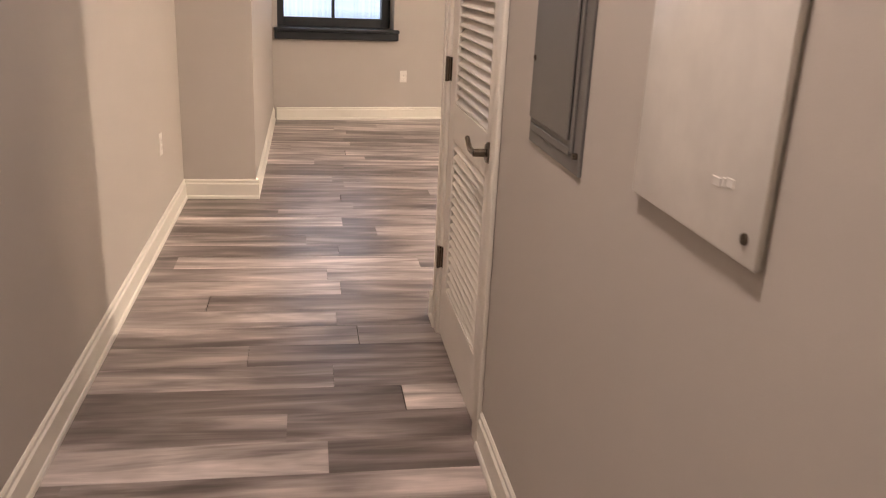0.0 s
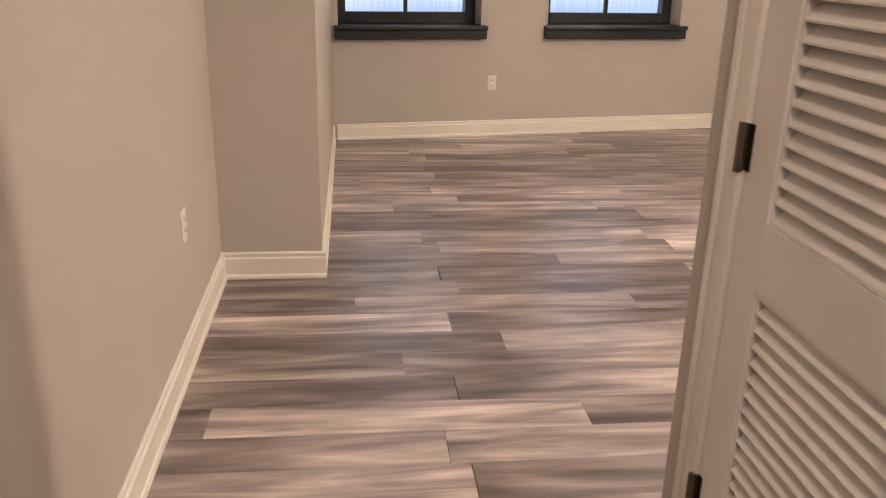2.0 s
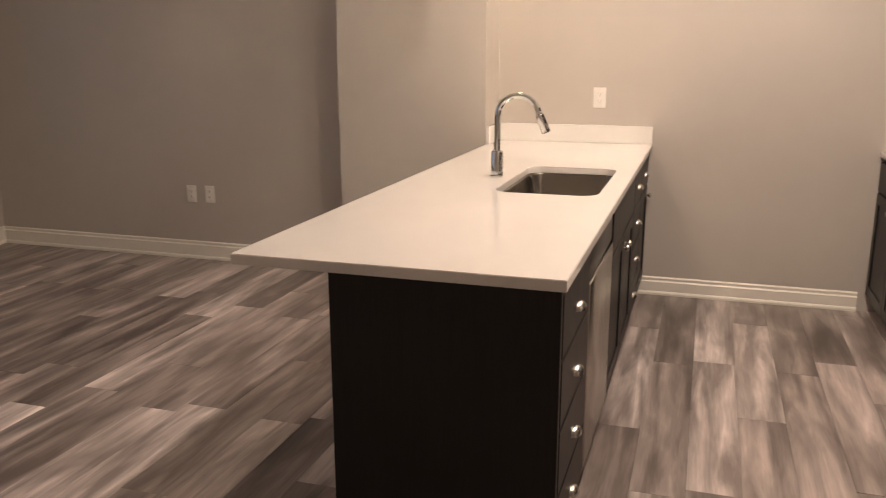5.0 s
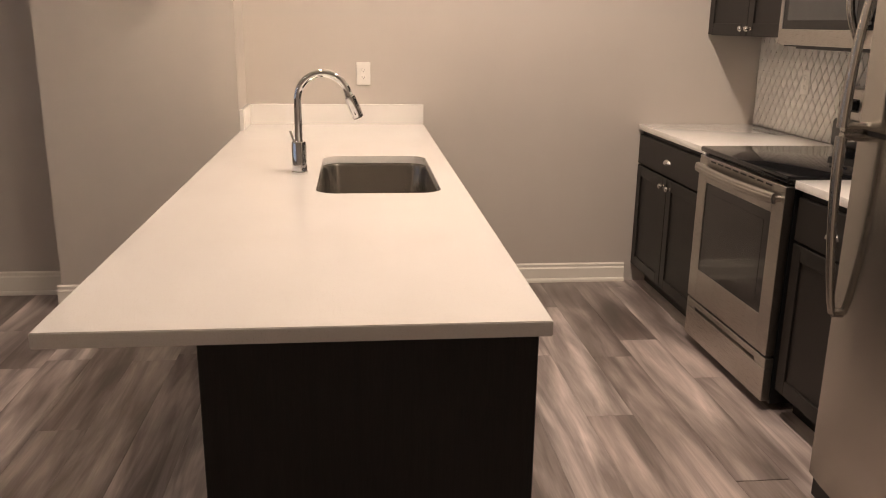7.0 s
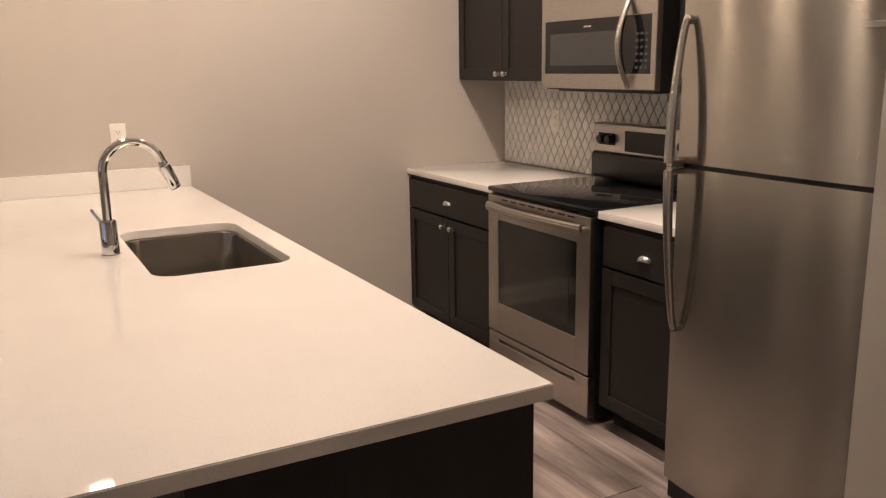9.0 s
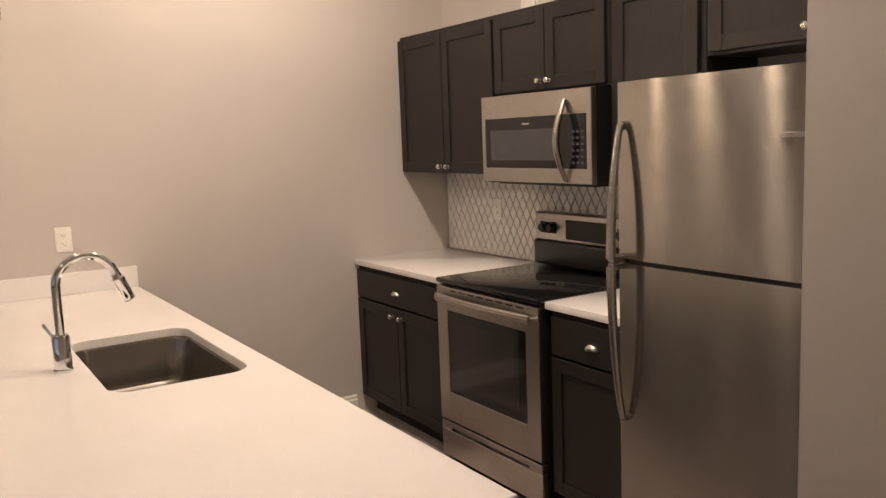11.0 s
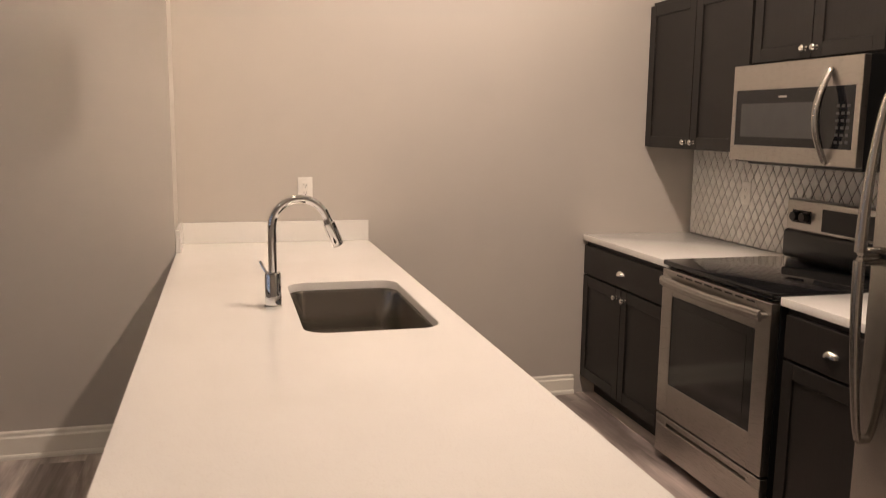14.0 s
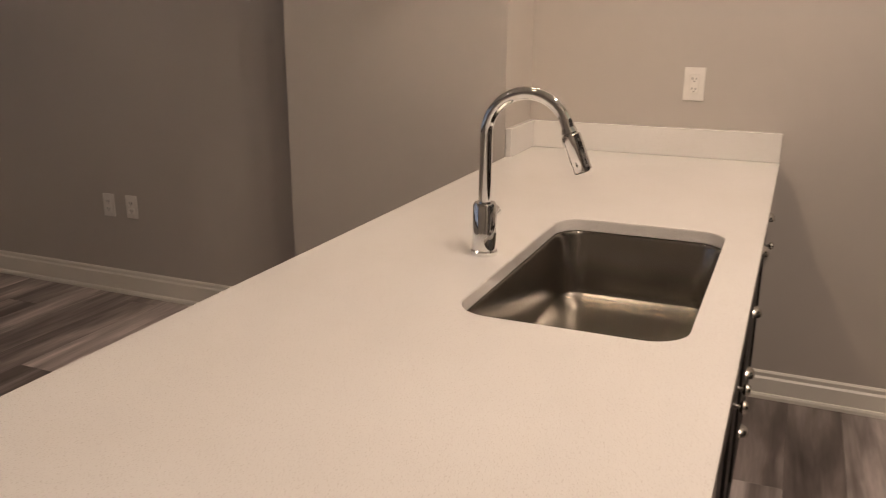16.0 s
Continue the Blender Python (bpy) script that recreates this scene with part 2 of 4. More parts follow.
def tube(bm, pts, radius, seg=12, caps=True):
    pts = [Vector(p) for p in pts]
    radii = radius if isinstance(radius, (list, tuple)) else [radius] * len(pts)
    rings, side = [], None
    for i, p in enumerate(pts):
        d = (pts[min(i + 1, len(pts) - 1)] - pts[max(i - 1, 0)]).normalized()
        if side is None:
            side = d.orthogonal().normalized()
        side = (side - d * side.dot(d)).normalized()
        up = d.cross(side)
        rings.append([bm.verts.new(p + radii[i] * (math.cos(a) * side + math.sin(a) * up))
                      for a in (2 * math.pi * k / seg for k in range(seg))])
    for a, b in zip(rings, rings[1:]):
        for k in range(seg):
            bm.faces.new((a[k], a[(k + 1) % seg], b[(k + 1) % seg], b[k]))
    if caps:
        bm.faces.new(rings[0][::-1])
        bm.faces.new(rings[-1])


def lathe(bm, profile, centre=(0, 0, 0), seg=24, axis="z"):
    c, rings = Vector(centre), []
    for r, h in profile:
        ring = []
        for k in range(seg):
            a = 2 * math.pi * k / seg
            u, v = r * math.cos(a), r * math.sin(a)
            ring.append(bm.verts.new(c + Vector({"z": (u, v, h), "y": (u, h, v), "x": (h, u, v)}[axis])))
        rings.append(ring)
    for a, b in zip(rings, rings[1:]):
        for k in range(seg):
            bm.faces.new((a[k], a[(k + 1) % seg], b[(k + 1) % seg], b[k]))
    if profile[0][0] > 1e-5:
        bm.faces.new(rings[0][::-1])
    if profile[-1][0] > 1e-5:
        bm.faces.new(rings[-1])


def prism(bm, outline, z0, z1):
    lo = [bm.verts.new((x, y, z0)) for x, y in outline]
    hi = [bm.verts.new((x, y, z1)) for x, y in outline]
    n = len(outline)
    bm.faces.new(lo[::-1])
    bm.faces.new(hi)
    for i in range(n):
        bm.faces.new((lo[i], lo[(i + 1) % n], hi[(i + 1) % n], hi[i]))


def data_of(bm, name, mat, smooth=True):
    bmesh.ops.remove_doubles(bm, verts=bm.verts, dist=1e-6)
    bmesh.ops.recalc_face_normals(bm, faces=bm.faces)
    me = bpy.data.meshes.new(name)
    bm.to_mesh(me)
    bm.free()
    me.materials.append(mat)
    if smooth:
        for p in me.polygons:
            p.use_smooth = True
        me.set_sharp_from_angle(angle=radians(32))
    return me


def part(name, bm, mat, parent=None, smooth=True):
    ob = new(name, data_of(bm, name, mat, smooth))
    if parent:
        ob.parent = parent
    return ob


def box_part(name, ext, mat, parent=None, bev=0.0, seg=1):
    bm = bmesh.new()
    box(bm, *ext, bev, seg)
    return part(name, bm, mat, parent)


def round_rect(x0, x1, y0, y1, r, n=8):
    out = []
    for cx, cy, a0 in ((x1 - r, y1 - r, 0), (x0 + r, y1 - r, 90), (x0 + r, y0 + r, 180), (x1 - r, y0 + r, 270)):
        for k in range(n + 1):
            a = radians(a0 + 90 * k / n)
            out.append((cx + r * math.cos(a), cy + r * math.sin(a)))
    return out


# ---- the shell ----
CEILING = 3.2
WEST, HALL_E, EAST, SOUTH = -2.645, -1.33, 3.005, -1.83
SKEW = math.atan(0.157)
WIN_O = Vector((-2.20, 4.152, 0))


def on_window_wall(u, d=0.0, z=0.0):
    """A place u metres along the skewed window wall, d metres into the room."""
    c, s = math.cos(SKEW), math.sin(SKEW)
    return WIN_O + Vector((u * c + d * s, u * s - d * c, z))


def wall(name, m, length, thick, holes=(), label="greige painted plaster wall"):
    """A wall along local x, its room face at y = 0, its body behind at y > 0; holes are (u0, u1, z0, z1)."""
    bm = bmesh.new()
    u = 0.0
    for a, b, z0, z1 in sorted(holes):
        if a > u:
            box(bm, u, a, 0, thick, 0, CEILING)
        if z0 > 0:
            box(bm, a, b, 0, thick, 0, z0)
        box(bm, a, b, 0, thick, z1, CEILING)
        u = b
    box(bm, u, length, 0, thick, 0, CEILING)
    bmesh.ops.remove_doubles(bm, verts=bm.verts, dist=1e-5)
    ob = part(name, bm, WALL, None, False)
    ob.matrix_world = m
    return tagged(ob, label, "wall", kind="structure")


WINDOWS = [(0.05, 1.19), (1.755, 2.955), (3.52, 4.625)]
PIER_X, PIER_Y = 2.705, 1.818
SILL_Z, HEAD_Z, WALL_T = 0.855, 2.65, 0.32
wall("wall_north", Matrix.Translation(WIN_O) @ pose(0, 0, 0, 0, 0, math.degrees(SKEW)), 5.6, WALL_T,
     [(a, b, SILL_Z, HEAD_Z) for a, b in WINDOWS], "greige painted outer wall with three windows")
DOOR_Y0, DOOR_Y1, DOOR_H = -1.745, -0.945, 2.04
wall("wall_hall_west", pose(WEST, -6.0, 0, 0, 0, 90), 7.206, 0.12)
# the jog of the west wall
bm = bmesh.new()
prism(bm, [(-2.76, 1.207), (-2.20, 1.207), (-2.20, 4.22), (-2.76, 4.22)], 0, CEILING)
tagged(part("wall_west", bm, WALL, None, False), "greige painted wall corner beyond the hall", "wall", kind="structure")
wall("wall_hall_east", pose(HALL_E, -0.77, 0, 0, 0, -90), 5.23, 0.12, [(-0.77 - DOOR_Y1, -0.77 - DOOR_Y0, 0.0, DOOR_H)],
     "greige painted hall wall with a closet door")
wall("wall_hall_south", pose(-1.33, -6.0, 0, 0, 0, 180), 1.29, 0.12)
wall("wall_closet_north", pose(-0.055, -0.77, 0, 0, 0, 180), 1.155, 0.12)
wall("wall_closet_east", pose(-0.055, -1.83, 0, 0, 0, 90), 0.94, 0.12)
wall("wall_closet_south", pose(-1.21, -2.4, 0, 0, 0, 0), 1.2, 0.12)
wall("wall_closet_inner", pose(-0.02, -1.95, 0, 0, 0, -90), 0.45, 0.12)
TRANSOM_X0, TRANSOM_X1, TRANSOM_Z0, TRANSOM_Z1 = -0.02, 2.145, 2.0, 2.95
wall("wall_south", pose(EAST + 0.12, SOUTH, 0, 0, 0, 180), EAST + 0.12 + 0.055, 0.12,
     [(EAST + 0.12 - TRANSOM_X1, EAST + 0.12 - TRANSOM_X0, TRANSOM_Z0, TRANSOM_Z1)], "greige painted kitchen wall under a transom window")
wall("wall_east_kitchen", pose(EAST, 0.912, 0, 0, 0, -90), 2.742, 0.12)
bm = bmesh.new()
prism(bm, [(PIER_X, 0.912), (3.2, 0.912), (3.2, PIER_Y), (PIER_X, PIER_Y)], 0, CEILING)
tagged(part("wall_pier", bm, WALL, None, False), "greige painted wall pier beside the counter", "wall", kind="structure")
wall("wall_east_living", pose(2.955, 5.2, 0, 0, 0, -90), 3.4, 0.12)
bm = bmesh.new()
ca, cb = on_window_wall(4.735), on_window_wall(4.735, 0.22)
prism(bm, [(ca.x, ca.y + 0.02), (cb.x, cb.y), (2.96, cb.y + 0.065), (2.96, ca.y + 0.1)], 0, CEILING)
tagged(part("wall_corner_chase", bm, WALL, None, False), "greige boxed chase in the room corner", "wall", kind="structure")

bm = bmesh.new()
box(bm, -2.9, 3.4, -6.2, 5.4, CEILING, CEILING + 0.15)
tagged(part("ceiling", bm, CEIL, None, False), "white painted flat ceiling", "ceiling", kind="structure")
bm = bmesh.new()
box(bm, -2.9, 3.4, -6.2, 5.4, -0.2, -0.006)
floor = tagged(part("floor", bm, GROUT, None, False), "grey-brown wood-look plank floor", "floor", kind="structure")
bm = bmesh.new()
box(bm, -40, 40, -40, 60, -0.6, -0.5)
tagged(part("ground", bm, GROUT, None, False), "dark paved ground outside", "ground", kind="structure")


def baseboard(p0, p1, h=0.125, t=0.013):
    """Moulded board along p0 to p1, standing out to the left of that line."""
    a, b = Vector((*p0, 0)), Vector((*p1, 0))
    d = (b - a).normalized()
    n = Vector((-d.y, d.x, 0))
    prof = [(0, 0.0), (t + 0.008, 0.0), (t + 0.008, 0.012), (t + 0.004, 0.02), (t, 0.022), (t, h - 0.03), (t - 0.006, h - 0.022), (t - 0.005, h - 0.008), (t - 0.010, h), (0, h)]
    bm = bmesh.new()
    rows = [[bm.verts.new(p + n * q + Vector((0, 0, z))) for q, z in prof] for p in (a, b)]
    k = len(prof)
    for i in range(k):
        bm.faces.new((rows[0][i], rows[0][(i + 1) % k], rows[1][(i + 1) % k], rows[1][i]))
    bm.faces.new(rows[0][::-1])
    bm.faces.new(rows[1])
    ob = part("baseboard", bm, TRIM, None, False)
    return tagged(ob, "cream painted moulded baseboard", "baseboard", kind="structure")


w0, w1 = on_window_wall(0.0), on_window_wall(4.735)
BOARDS = [((WEST, 1.207), (WEST, -6.0)), ((-2.179, 1.207), (WEST, 1.207)), ((-2.20, 4.17), (-2.20, 1.2075)),
          ((w1.x, w1.y), (w0.x + 0.03, w0.y)), ((-1.33, -6.0), (-1.33, -1.82)), ((-1.33, -0.872), (-1.33, -0.7705)),
          ((-1.351, -0.77), (-0.055, -0.77)), ((EAST, -1.15), (EAST, 0.912)), ((PIER_X, 0.891), (PIER_X, PIER_Y + 0.021)),
          ((PIER_X + 0.0005, PIER_Y), (2.955, PIER_Y)), ((2.955, PIER_Y), (2.955, cb.y + 0.06)),
          ((2.95, cb.y + 0.063), (cb.x - 0.02, cb.y)), ((cb.x, cb.y - 0.02), (ca.x, ca.y))]
for p0, p1 in BOARDS:
    baseboard(p0, p1, 0.108 if p0[0] == EAST else 0.125)


# ---- windows ----
def window(index, u0, u1):
    m = Matrix.Translation(WIN_O) @ pose(0, 0, 0, 0, 0, math.degrees(SKEW))
    root = new("window_%d" % index)
    root.matrix_world = m
    tagged(root, "black-framed sash window with a black sill", "window", kind="structure")
    back = 0.17
    bm = bmesh.new()
    fw = 0.085
    box(bm, u0, u0 + fw, back, back + 0.09, SILL_Z + 0.03, HEAD_Z, 0.004)
    box(bm, u1 - fw, u1, back, back + 0.09, SILL_Z + 0.03, HEAD_Z, 0.004)
    box(bm, u0 + fw, u1 - fw, back, back + 0.09, SILL_Z + 0.03, SILL_Z + 0.115, 0.004)
    box(bm, u0 + fw, u1 - fw, back, back + 0.09, HEAD_Z - fw, HEAD_Z, 0.004)
    part("frame", bm, WINDOW_BLACK, root)
    bm = bmesh.new()
    mid = (u0 + u1) / 2
    box(bm, mid - 0.014, mid + 0.014, back + 0.02, back + 0.06, SILL_Z + 0.115, HEAD_Z - fw, 0.003)
    for z in (1.555, 2.12):
        box(bm, u0 + fw, u1 - fw, back + 0.022, back + 0.058, z - 0.014, z + 0.014, 0.003)
    part("muntin", bm, WINDOW_BLACK, root)
    bm = bmesh.new()
    box(bm, u0 - 0.035, u1 + 0.04, -0.075, 0.0, SILL_Z - 0.005, SILL_Z + 0.028, 0.006, 2)
    box(bm, u0 + 0.001, u1 - 0.001, 0.0, back + 0.09, SILL_Z, SILL_Z + 0.028)
    box(bm, u0 - 0.03, u1 + 0.035, -0.06, -0.002, SILL_Z - 0.075, SILL_Z - 0.006, 0.004)
    part("sill", bm, WINDOW_BLACK, root)
    pane = box_part("pane", (u0 + fw - 0.01, u1 - fw + 0.01, back + 0.036, back + 0.042, SILL_Z + 0.105, HEAD_Z - fw + 0.01), PANE_GLASS, root)
    pane.visible_shadow = False
    return root


for i, (a, b) in enumerate(WINDOWS):
    window(i + 1, a, b)

# neighbouring wall outside, glowing by itself instead of being lit by the sky
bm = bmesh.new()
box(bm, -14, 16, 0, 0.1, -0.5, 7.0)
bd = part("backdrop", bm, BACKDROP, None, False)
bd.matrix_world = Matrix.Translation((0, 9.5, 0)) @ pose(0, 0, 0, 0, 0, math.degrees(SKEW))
tagged(bd, "pale neighbouring wall with its own dusk-blue glow", "backdrop", kind="structure")

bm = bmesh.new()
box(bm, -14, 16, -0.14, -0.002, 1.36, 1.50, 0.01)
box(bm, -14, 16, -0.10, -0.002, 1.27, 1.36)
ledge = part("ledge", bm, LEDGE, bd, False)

# transom over the kitchen cabinets
tr = tagged(new("window_4"), "frosted interior transom with white casing", "window", kind="structure")
bm = bmesh.new()
for x0, x1, z0, z1 in ((TRANSOM_X1, TRANSOM_X1 + 0.085, TRANSOM_Z0 - 0.08, TRANSOM_Z1 + 0.085), (TRANSOM_X0, TRANSOM_X1, TRANSOM_Z1, TRANSOM_Z1 + 0.085)):
    box(bm, x0, x1, SOUTH + 0.001, SOUTH + 0.018, z0, z1, 0.004)
box(bm, TRANSOM_X1 + 0.062, TRANSOM_X1 + 0.087, SOUTH + 0.018, SOUTH + 0.026, TRANSOM_Z0 - 0.08, TRANSOM_Z1 + 0.085, 0.003)
box(bm, TRANSOM_X1 - 0.02, TRANSOM_X1 - 0.001, SOUTH - 0.11, SOUTH + 0.0, TRANSOM_Z0, TRANSOM_Z1)
part("casing", bm, TRIM, tr)
box_part("pane", (TRANSOM_X0, TRANSOM_X1 - 0.02, SOUTH - 0.08, SOUTH - 0.07, TRANSOM_Z0, TRANSOM_Z1), TRANSOM, tr)


# ---- closet door in the hall ----
def lever_handle(parent, y, z):
    x = HALL_E - 0.002
    bm = bmesh.new()
    lathe(bm, [(0.0, 0.0), (0.033, 0.0), (0.033, -0.006), (0.028, -0.011), (0.013, -0.013), (0.012, -0.05), (0.0, -0.05)], (x, y, z), 20, "x")
    tube(bm, [(x - 0.044, y - 0.006, z), (x - 0.048, y + 0.02, z), (x - 0.048, y + 0.062, z), (x - 0.048, y + 0.072, z + 0.003), (x - 0.046, y + 0.122, z + 0.022)],
         [0.0095, 0.0095, 0.009, 0.0085, 0.008], 10)
    return tagged(part("handle", bm, BRONZE, parent), "satin bronze lever handle")


def louvre_door():
    root = tagged(new("door_1"), "closed cream louvred closet door", "door", kind="structure")
    x0, x1 = HALL_E - 0.002, HALL_E + 0.033
    ya, yb = DOOR_Y0 + 0.003, DOOR_Y1 - 0.002
    st = 0.105
    panels = [(0.235, 0.845), (0.975, 1.91)]
    bm = bmesh.new()
    box(bm, x0, x1, ya, ya + st, 0.012, DOOR_H - 0.004, 0.002)
    box(bm, x0, x1, yb - st, yb, 0.012, DOOR_H - 0.004, 0.002)
    for z0, z1 in ((0.012, 0.235), (0.845, 0.975), (1.91, DOOR_H - 0.004)):
        box(bm, x0, x1, ya + st, yb - st, z0, z1)
    for z0, z1 in panels:
        for za, zb in ((z0, z0 + 0.012), (z1 - 0.012, z1)):
            box(bm, x0 + 0.003, x1 - 0.004, ya + st, yb - st, za, zb, 0.002)
        for y in (ya + st, yb - st - 0.01):
            box(bm, x0 + 0.004, x1 - 0.004, y, y + 0.01, z0 + 0.012, z1 - 0.012)
    part("leaf", bm, DOORPAINT, root)
    bm = bmesh.new()
    box(bm, -0.0235, 0.0235, ya + st + 0.009, yb - st - 0.009, -0.0035, 0.0035, 0.002)
    slat = data_of(bm, "slat", DOORPAINT)
    for z0, z1 in panels:
        n = round((z1 - z0 - 0.045) / 0.034)
        step = (z1 - z0 - 0.045) / n
        for k in range(n + 1):
            ob = new("slat", slat)
            ob.parent = root
            ob.matrix_basis = pose((x0 + x1) / 2 + 0.002, 0, z0 + 0.0225 + step * k, 0, -48, 0)
    lever_handle(root, -1.684, 0.925)
    box_part("strike", (x0 - 0.002, x0 + 0.01, ya - 0.002, ya + 0.004, 0.89, 0.96), BRONZE, root)
    for z in (0.34, 1.09, 1.8):
        bm = bmesh.new()
        tube(bm, [(x0 - 0.016, yb + 0.003, z - 0.046), (x0 - 0.016, yb + 0.003, z + 0.046)], 0.008, 10)
        box(bm, x0 - 0.0185, x0 + 0.001, yb - 0.001, yb + 0.007, z - 0.044, z + 0.044, 0.001)
        box(bm, x0 - 0.002, x0 + 0.001, yb - 0.014, yb - 0.001, z - 0.044, z + 0.044)
        tagged(part("hinge", bm, BRONZE, root), "dark bronze hinge")
    bm = bmesh.new()
    for y0, y1, z0, z1 in ((DOOR_Y1 + 0.0005, DOOR_Y1 + 0.072, 0, DOOR_H + 0.066), (DOOR_Y0 - 0.072, DOOR_Y0 - 0.0005, 0, DOOR_H + 0.066), (DOOR_Y0 - 0.006, DOOR_Y1 + 0.006, DOOR_H + 0.004, DOOR_H + 0.066)):
        box(bm, HALL_E - 0.016, HALL_E - 0.0005, y0, y1, z0, z1, 0.005, 2)
    for y0, y1 in ((DOOR_Y1 + 0.052, DOOR_Y1 + 0.074),):
        box(bm, HALL_E - 0.024, HALL_E - 0.015, y0, y1, 0, DOOR_H + 0.066, 0.004, 2)
    part("casing", bm, TRIM, root)
    bm = bmesh.new()
    for y0, y1, z0, z1 in ((DOOR_Y1 - 0.001, DOOR_Y1 + 0.007, 0, DOOR_H), (DOOR_Y0 - 0.007, DOOR_Y0 + 0.001, 0, DOOR_H)):
        box(bm, HALL_E - 0.0015, HALL_E + 0.118, y0, y1, z0, z1)
    for y in (DOOR_Y1 - 0.012, DOOR_Y0 + 0.001):
        box(bm, HALL_E + 0.036, HALL_E + 0.05, y, y + 0.011, 0, DOOR_H)
    part("jamb", bm, TRIM, root)


louvre_door()


# ---- hall wall boxes ----
def breaker_panel():
    root = tagged(new("breaker_panel"), "dark grey steel electrical panel set on the hall wall", "electrical panel")
    y0, y1, z0, z1, x = -2.525, -2.13, 1.052, 1.80, HALL_E
    bm = bmesh.new()
    box(bm, x - 0.006, x, y0, y1, z0, z1, 0.002)
    part("cover", bm, PANEL_GREY, root)
    bm = bmesh.new()
    box(bm, x - 0.013, x - 0.007, y0 + 0.075, y1 - 0.012, z0 + 0.06, z1 - 0.06, 0.003)
    part("door", bm, PANEL_GREY, root)
    bm = bmesh.new()
    box(bm, x - 0.010, x - 0.006, y0 + 0.045, y0 + 0.066, z0 + 0.04, z1 - 0.04, 0.002)
    box(bm, x - 0.010, x - 0.006, y0 + 0.066, y1 - 0.02, z0 + 0.03, z0 + 0.048, 0.002)
    part("flange", bm, PANEL_GREY, root)
    for y, z in ((y0 + 0.022, z0 + 0.04), (y0 + 0.022, z1 - 0.04), (y1 - 0.03, z0 + 0.2)):
        bm = bmesh.new()
        lathe(bm, [(0, -0.0105), (0.006, -0.0105), (0.007, -0.006), (0.007, 0)], (x - 0.006, y, z), 10, "x")
        part("screw", bm, BRONZE, root)


def media_box():
    root = tagged(new("media_enclosure"), "white metal media enclosure cover on the hall wall", "enclosure")
    y0, y1, z0, z1, x = -3.216, -2.82, 1.103, 1.86, HALL_E
    box_part("frame", (x - 0.003, x, y0 + 0.004, y1 - 0.004, z0 + 0.004, z1 - 0.004), PLASTIC, root, 0.002)
    box_part("cover", (x - 0.015, x - 0.0035, y0, y1, z0, z1), PLASTIC, root, 0.006, 2)
    bm = bmesh.new()
    lathe(bm, [(0, -0.004), (0.0075, -0.003), (0.008, 0.0)], (x - 0.015, y0 + 0.03, z0 + 0.035), 12, "x")
    tagged(part("lock", bm, BRONZE, root), "small round lock")
    bm = bmesh.new()
    for k, (a, b) in enumerate(((0.0, 0.018), (0.022, 0.03), (0.034, 0.055))):
        box(bm, x - 0.0165, x - 0.0145, y0 + 0.075 + a, y0 + 0.075 + b, z0 + 0.085 - 0.003 * k, z0 + 0.098 - 0.003 * k, 0.001)
    tagged(part("embossed_mark", bm, PLASTIC, root), kind="stuff")


breaker_panel()
media_box()


# ---- sockets ----
def outlet(m, kind="duplex"):
    """Cover plate in the local xz plane, its face to local -y."""
    root = tagged(new("outlet"), "white plastic wall socket with cover plate", "outlet", "wall sockets")
    bm = bmesh.new()
    box(bm, -0.036, 0.036, -0.006, 0, -0.058, 0.058, 0.003, 2)
    part("plate", bm, PLASTIC, root)
    bm = bmesh.new()
    if kind == "duplex":
        for z in (-0.02, 0.02):
            box(bm, -0.017, 0.017, -0.0085, -0.005, z - 0.0145, z + 0.0145, 0.004)
    else:
        box(bm, -0.0165, 0.0165, -0.0085, -0.005, -0.034, 0.034, 0.002)
    part("socket", bm, PLASTIC, root)
    bm = bmesh.new()
    for z in ((-0.02, 0.02) if kind == "duplex" else (-0.018, 0.018)):
        box(bm, -0.0075, -0.0055, -0.0092, -0.008, z - 0.003, z + 0.006)
        box(bm, 0.0055, 0.0075, -0.0092, -0.008, z - 0.003, z + 0.005)
        box(bm, -0.002, 0.002, -0.0092, -0.008, z - 0.0105, z - 0.0065)
    tagged(part("slots", bm, SLOT, root), kind="stuff")
    root.matrix_world = m
    return root


deg = math.degrees(SKEW)
for u, z in ((1.30, 0.43), (4.30, 0.44)):
    p = on_window_wall(u, 0.0, z)
    outlet(pose(p.x, p.y, p.z, 0, 0, deg))
outlet(pose(WEST, 0.45, 0.5, 0, 0, 90))
outlet(pose(2.955, 3.06, 0.457, 0, 0, -90), "decora")
outlet(pose(2.955, 2.915, 0.459, 0, 0, -90))
outlet(pose(EAST, 0.311, 1.148, 0, 0, -90), "decora")


# ---- cabinets: local x along the front, front face at y = 0 looking to -y, depth to +y ----
def shaker(name, x0, x1, z0, z1, parent, flat=False):
    bm = bmesh.new()
    if flat:
        box(bm, x0, x1, -0.02, -0.001, z0, z1, 0.003)
    else:
        r = 0.056
        for a, b, c, d in ((x0, x0 + r, z0, z1), (x1 - r, x1, z0, z1), (x0 + r, x1 - r, z0, z0 + r), (x0 + r, x1 - r, z1 - r, z1)):
            box(bm, a, b, -0.02, -0.001, c, d, 0.0015)
        box(bm, x0 + r - 0.004, x1 - r + 0.004, -0.0125, -0.003, z0 + r - 0.004, z1 - r + 0.004)
    return part(name, bm, WOOD, parent)


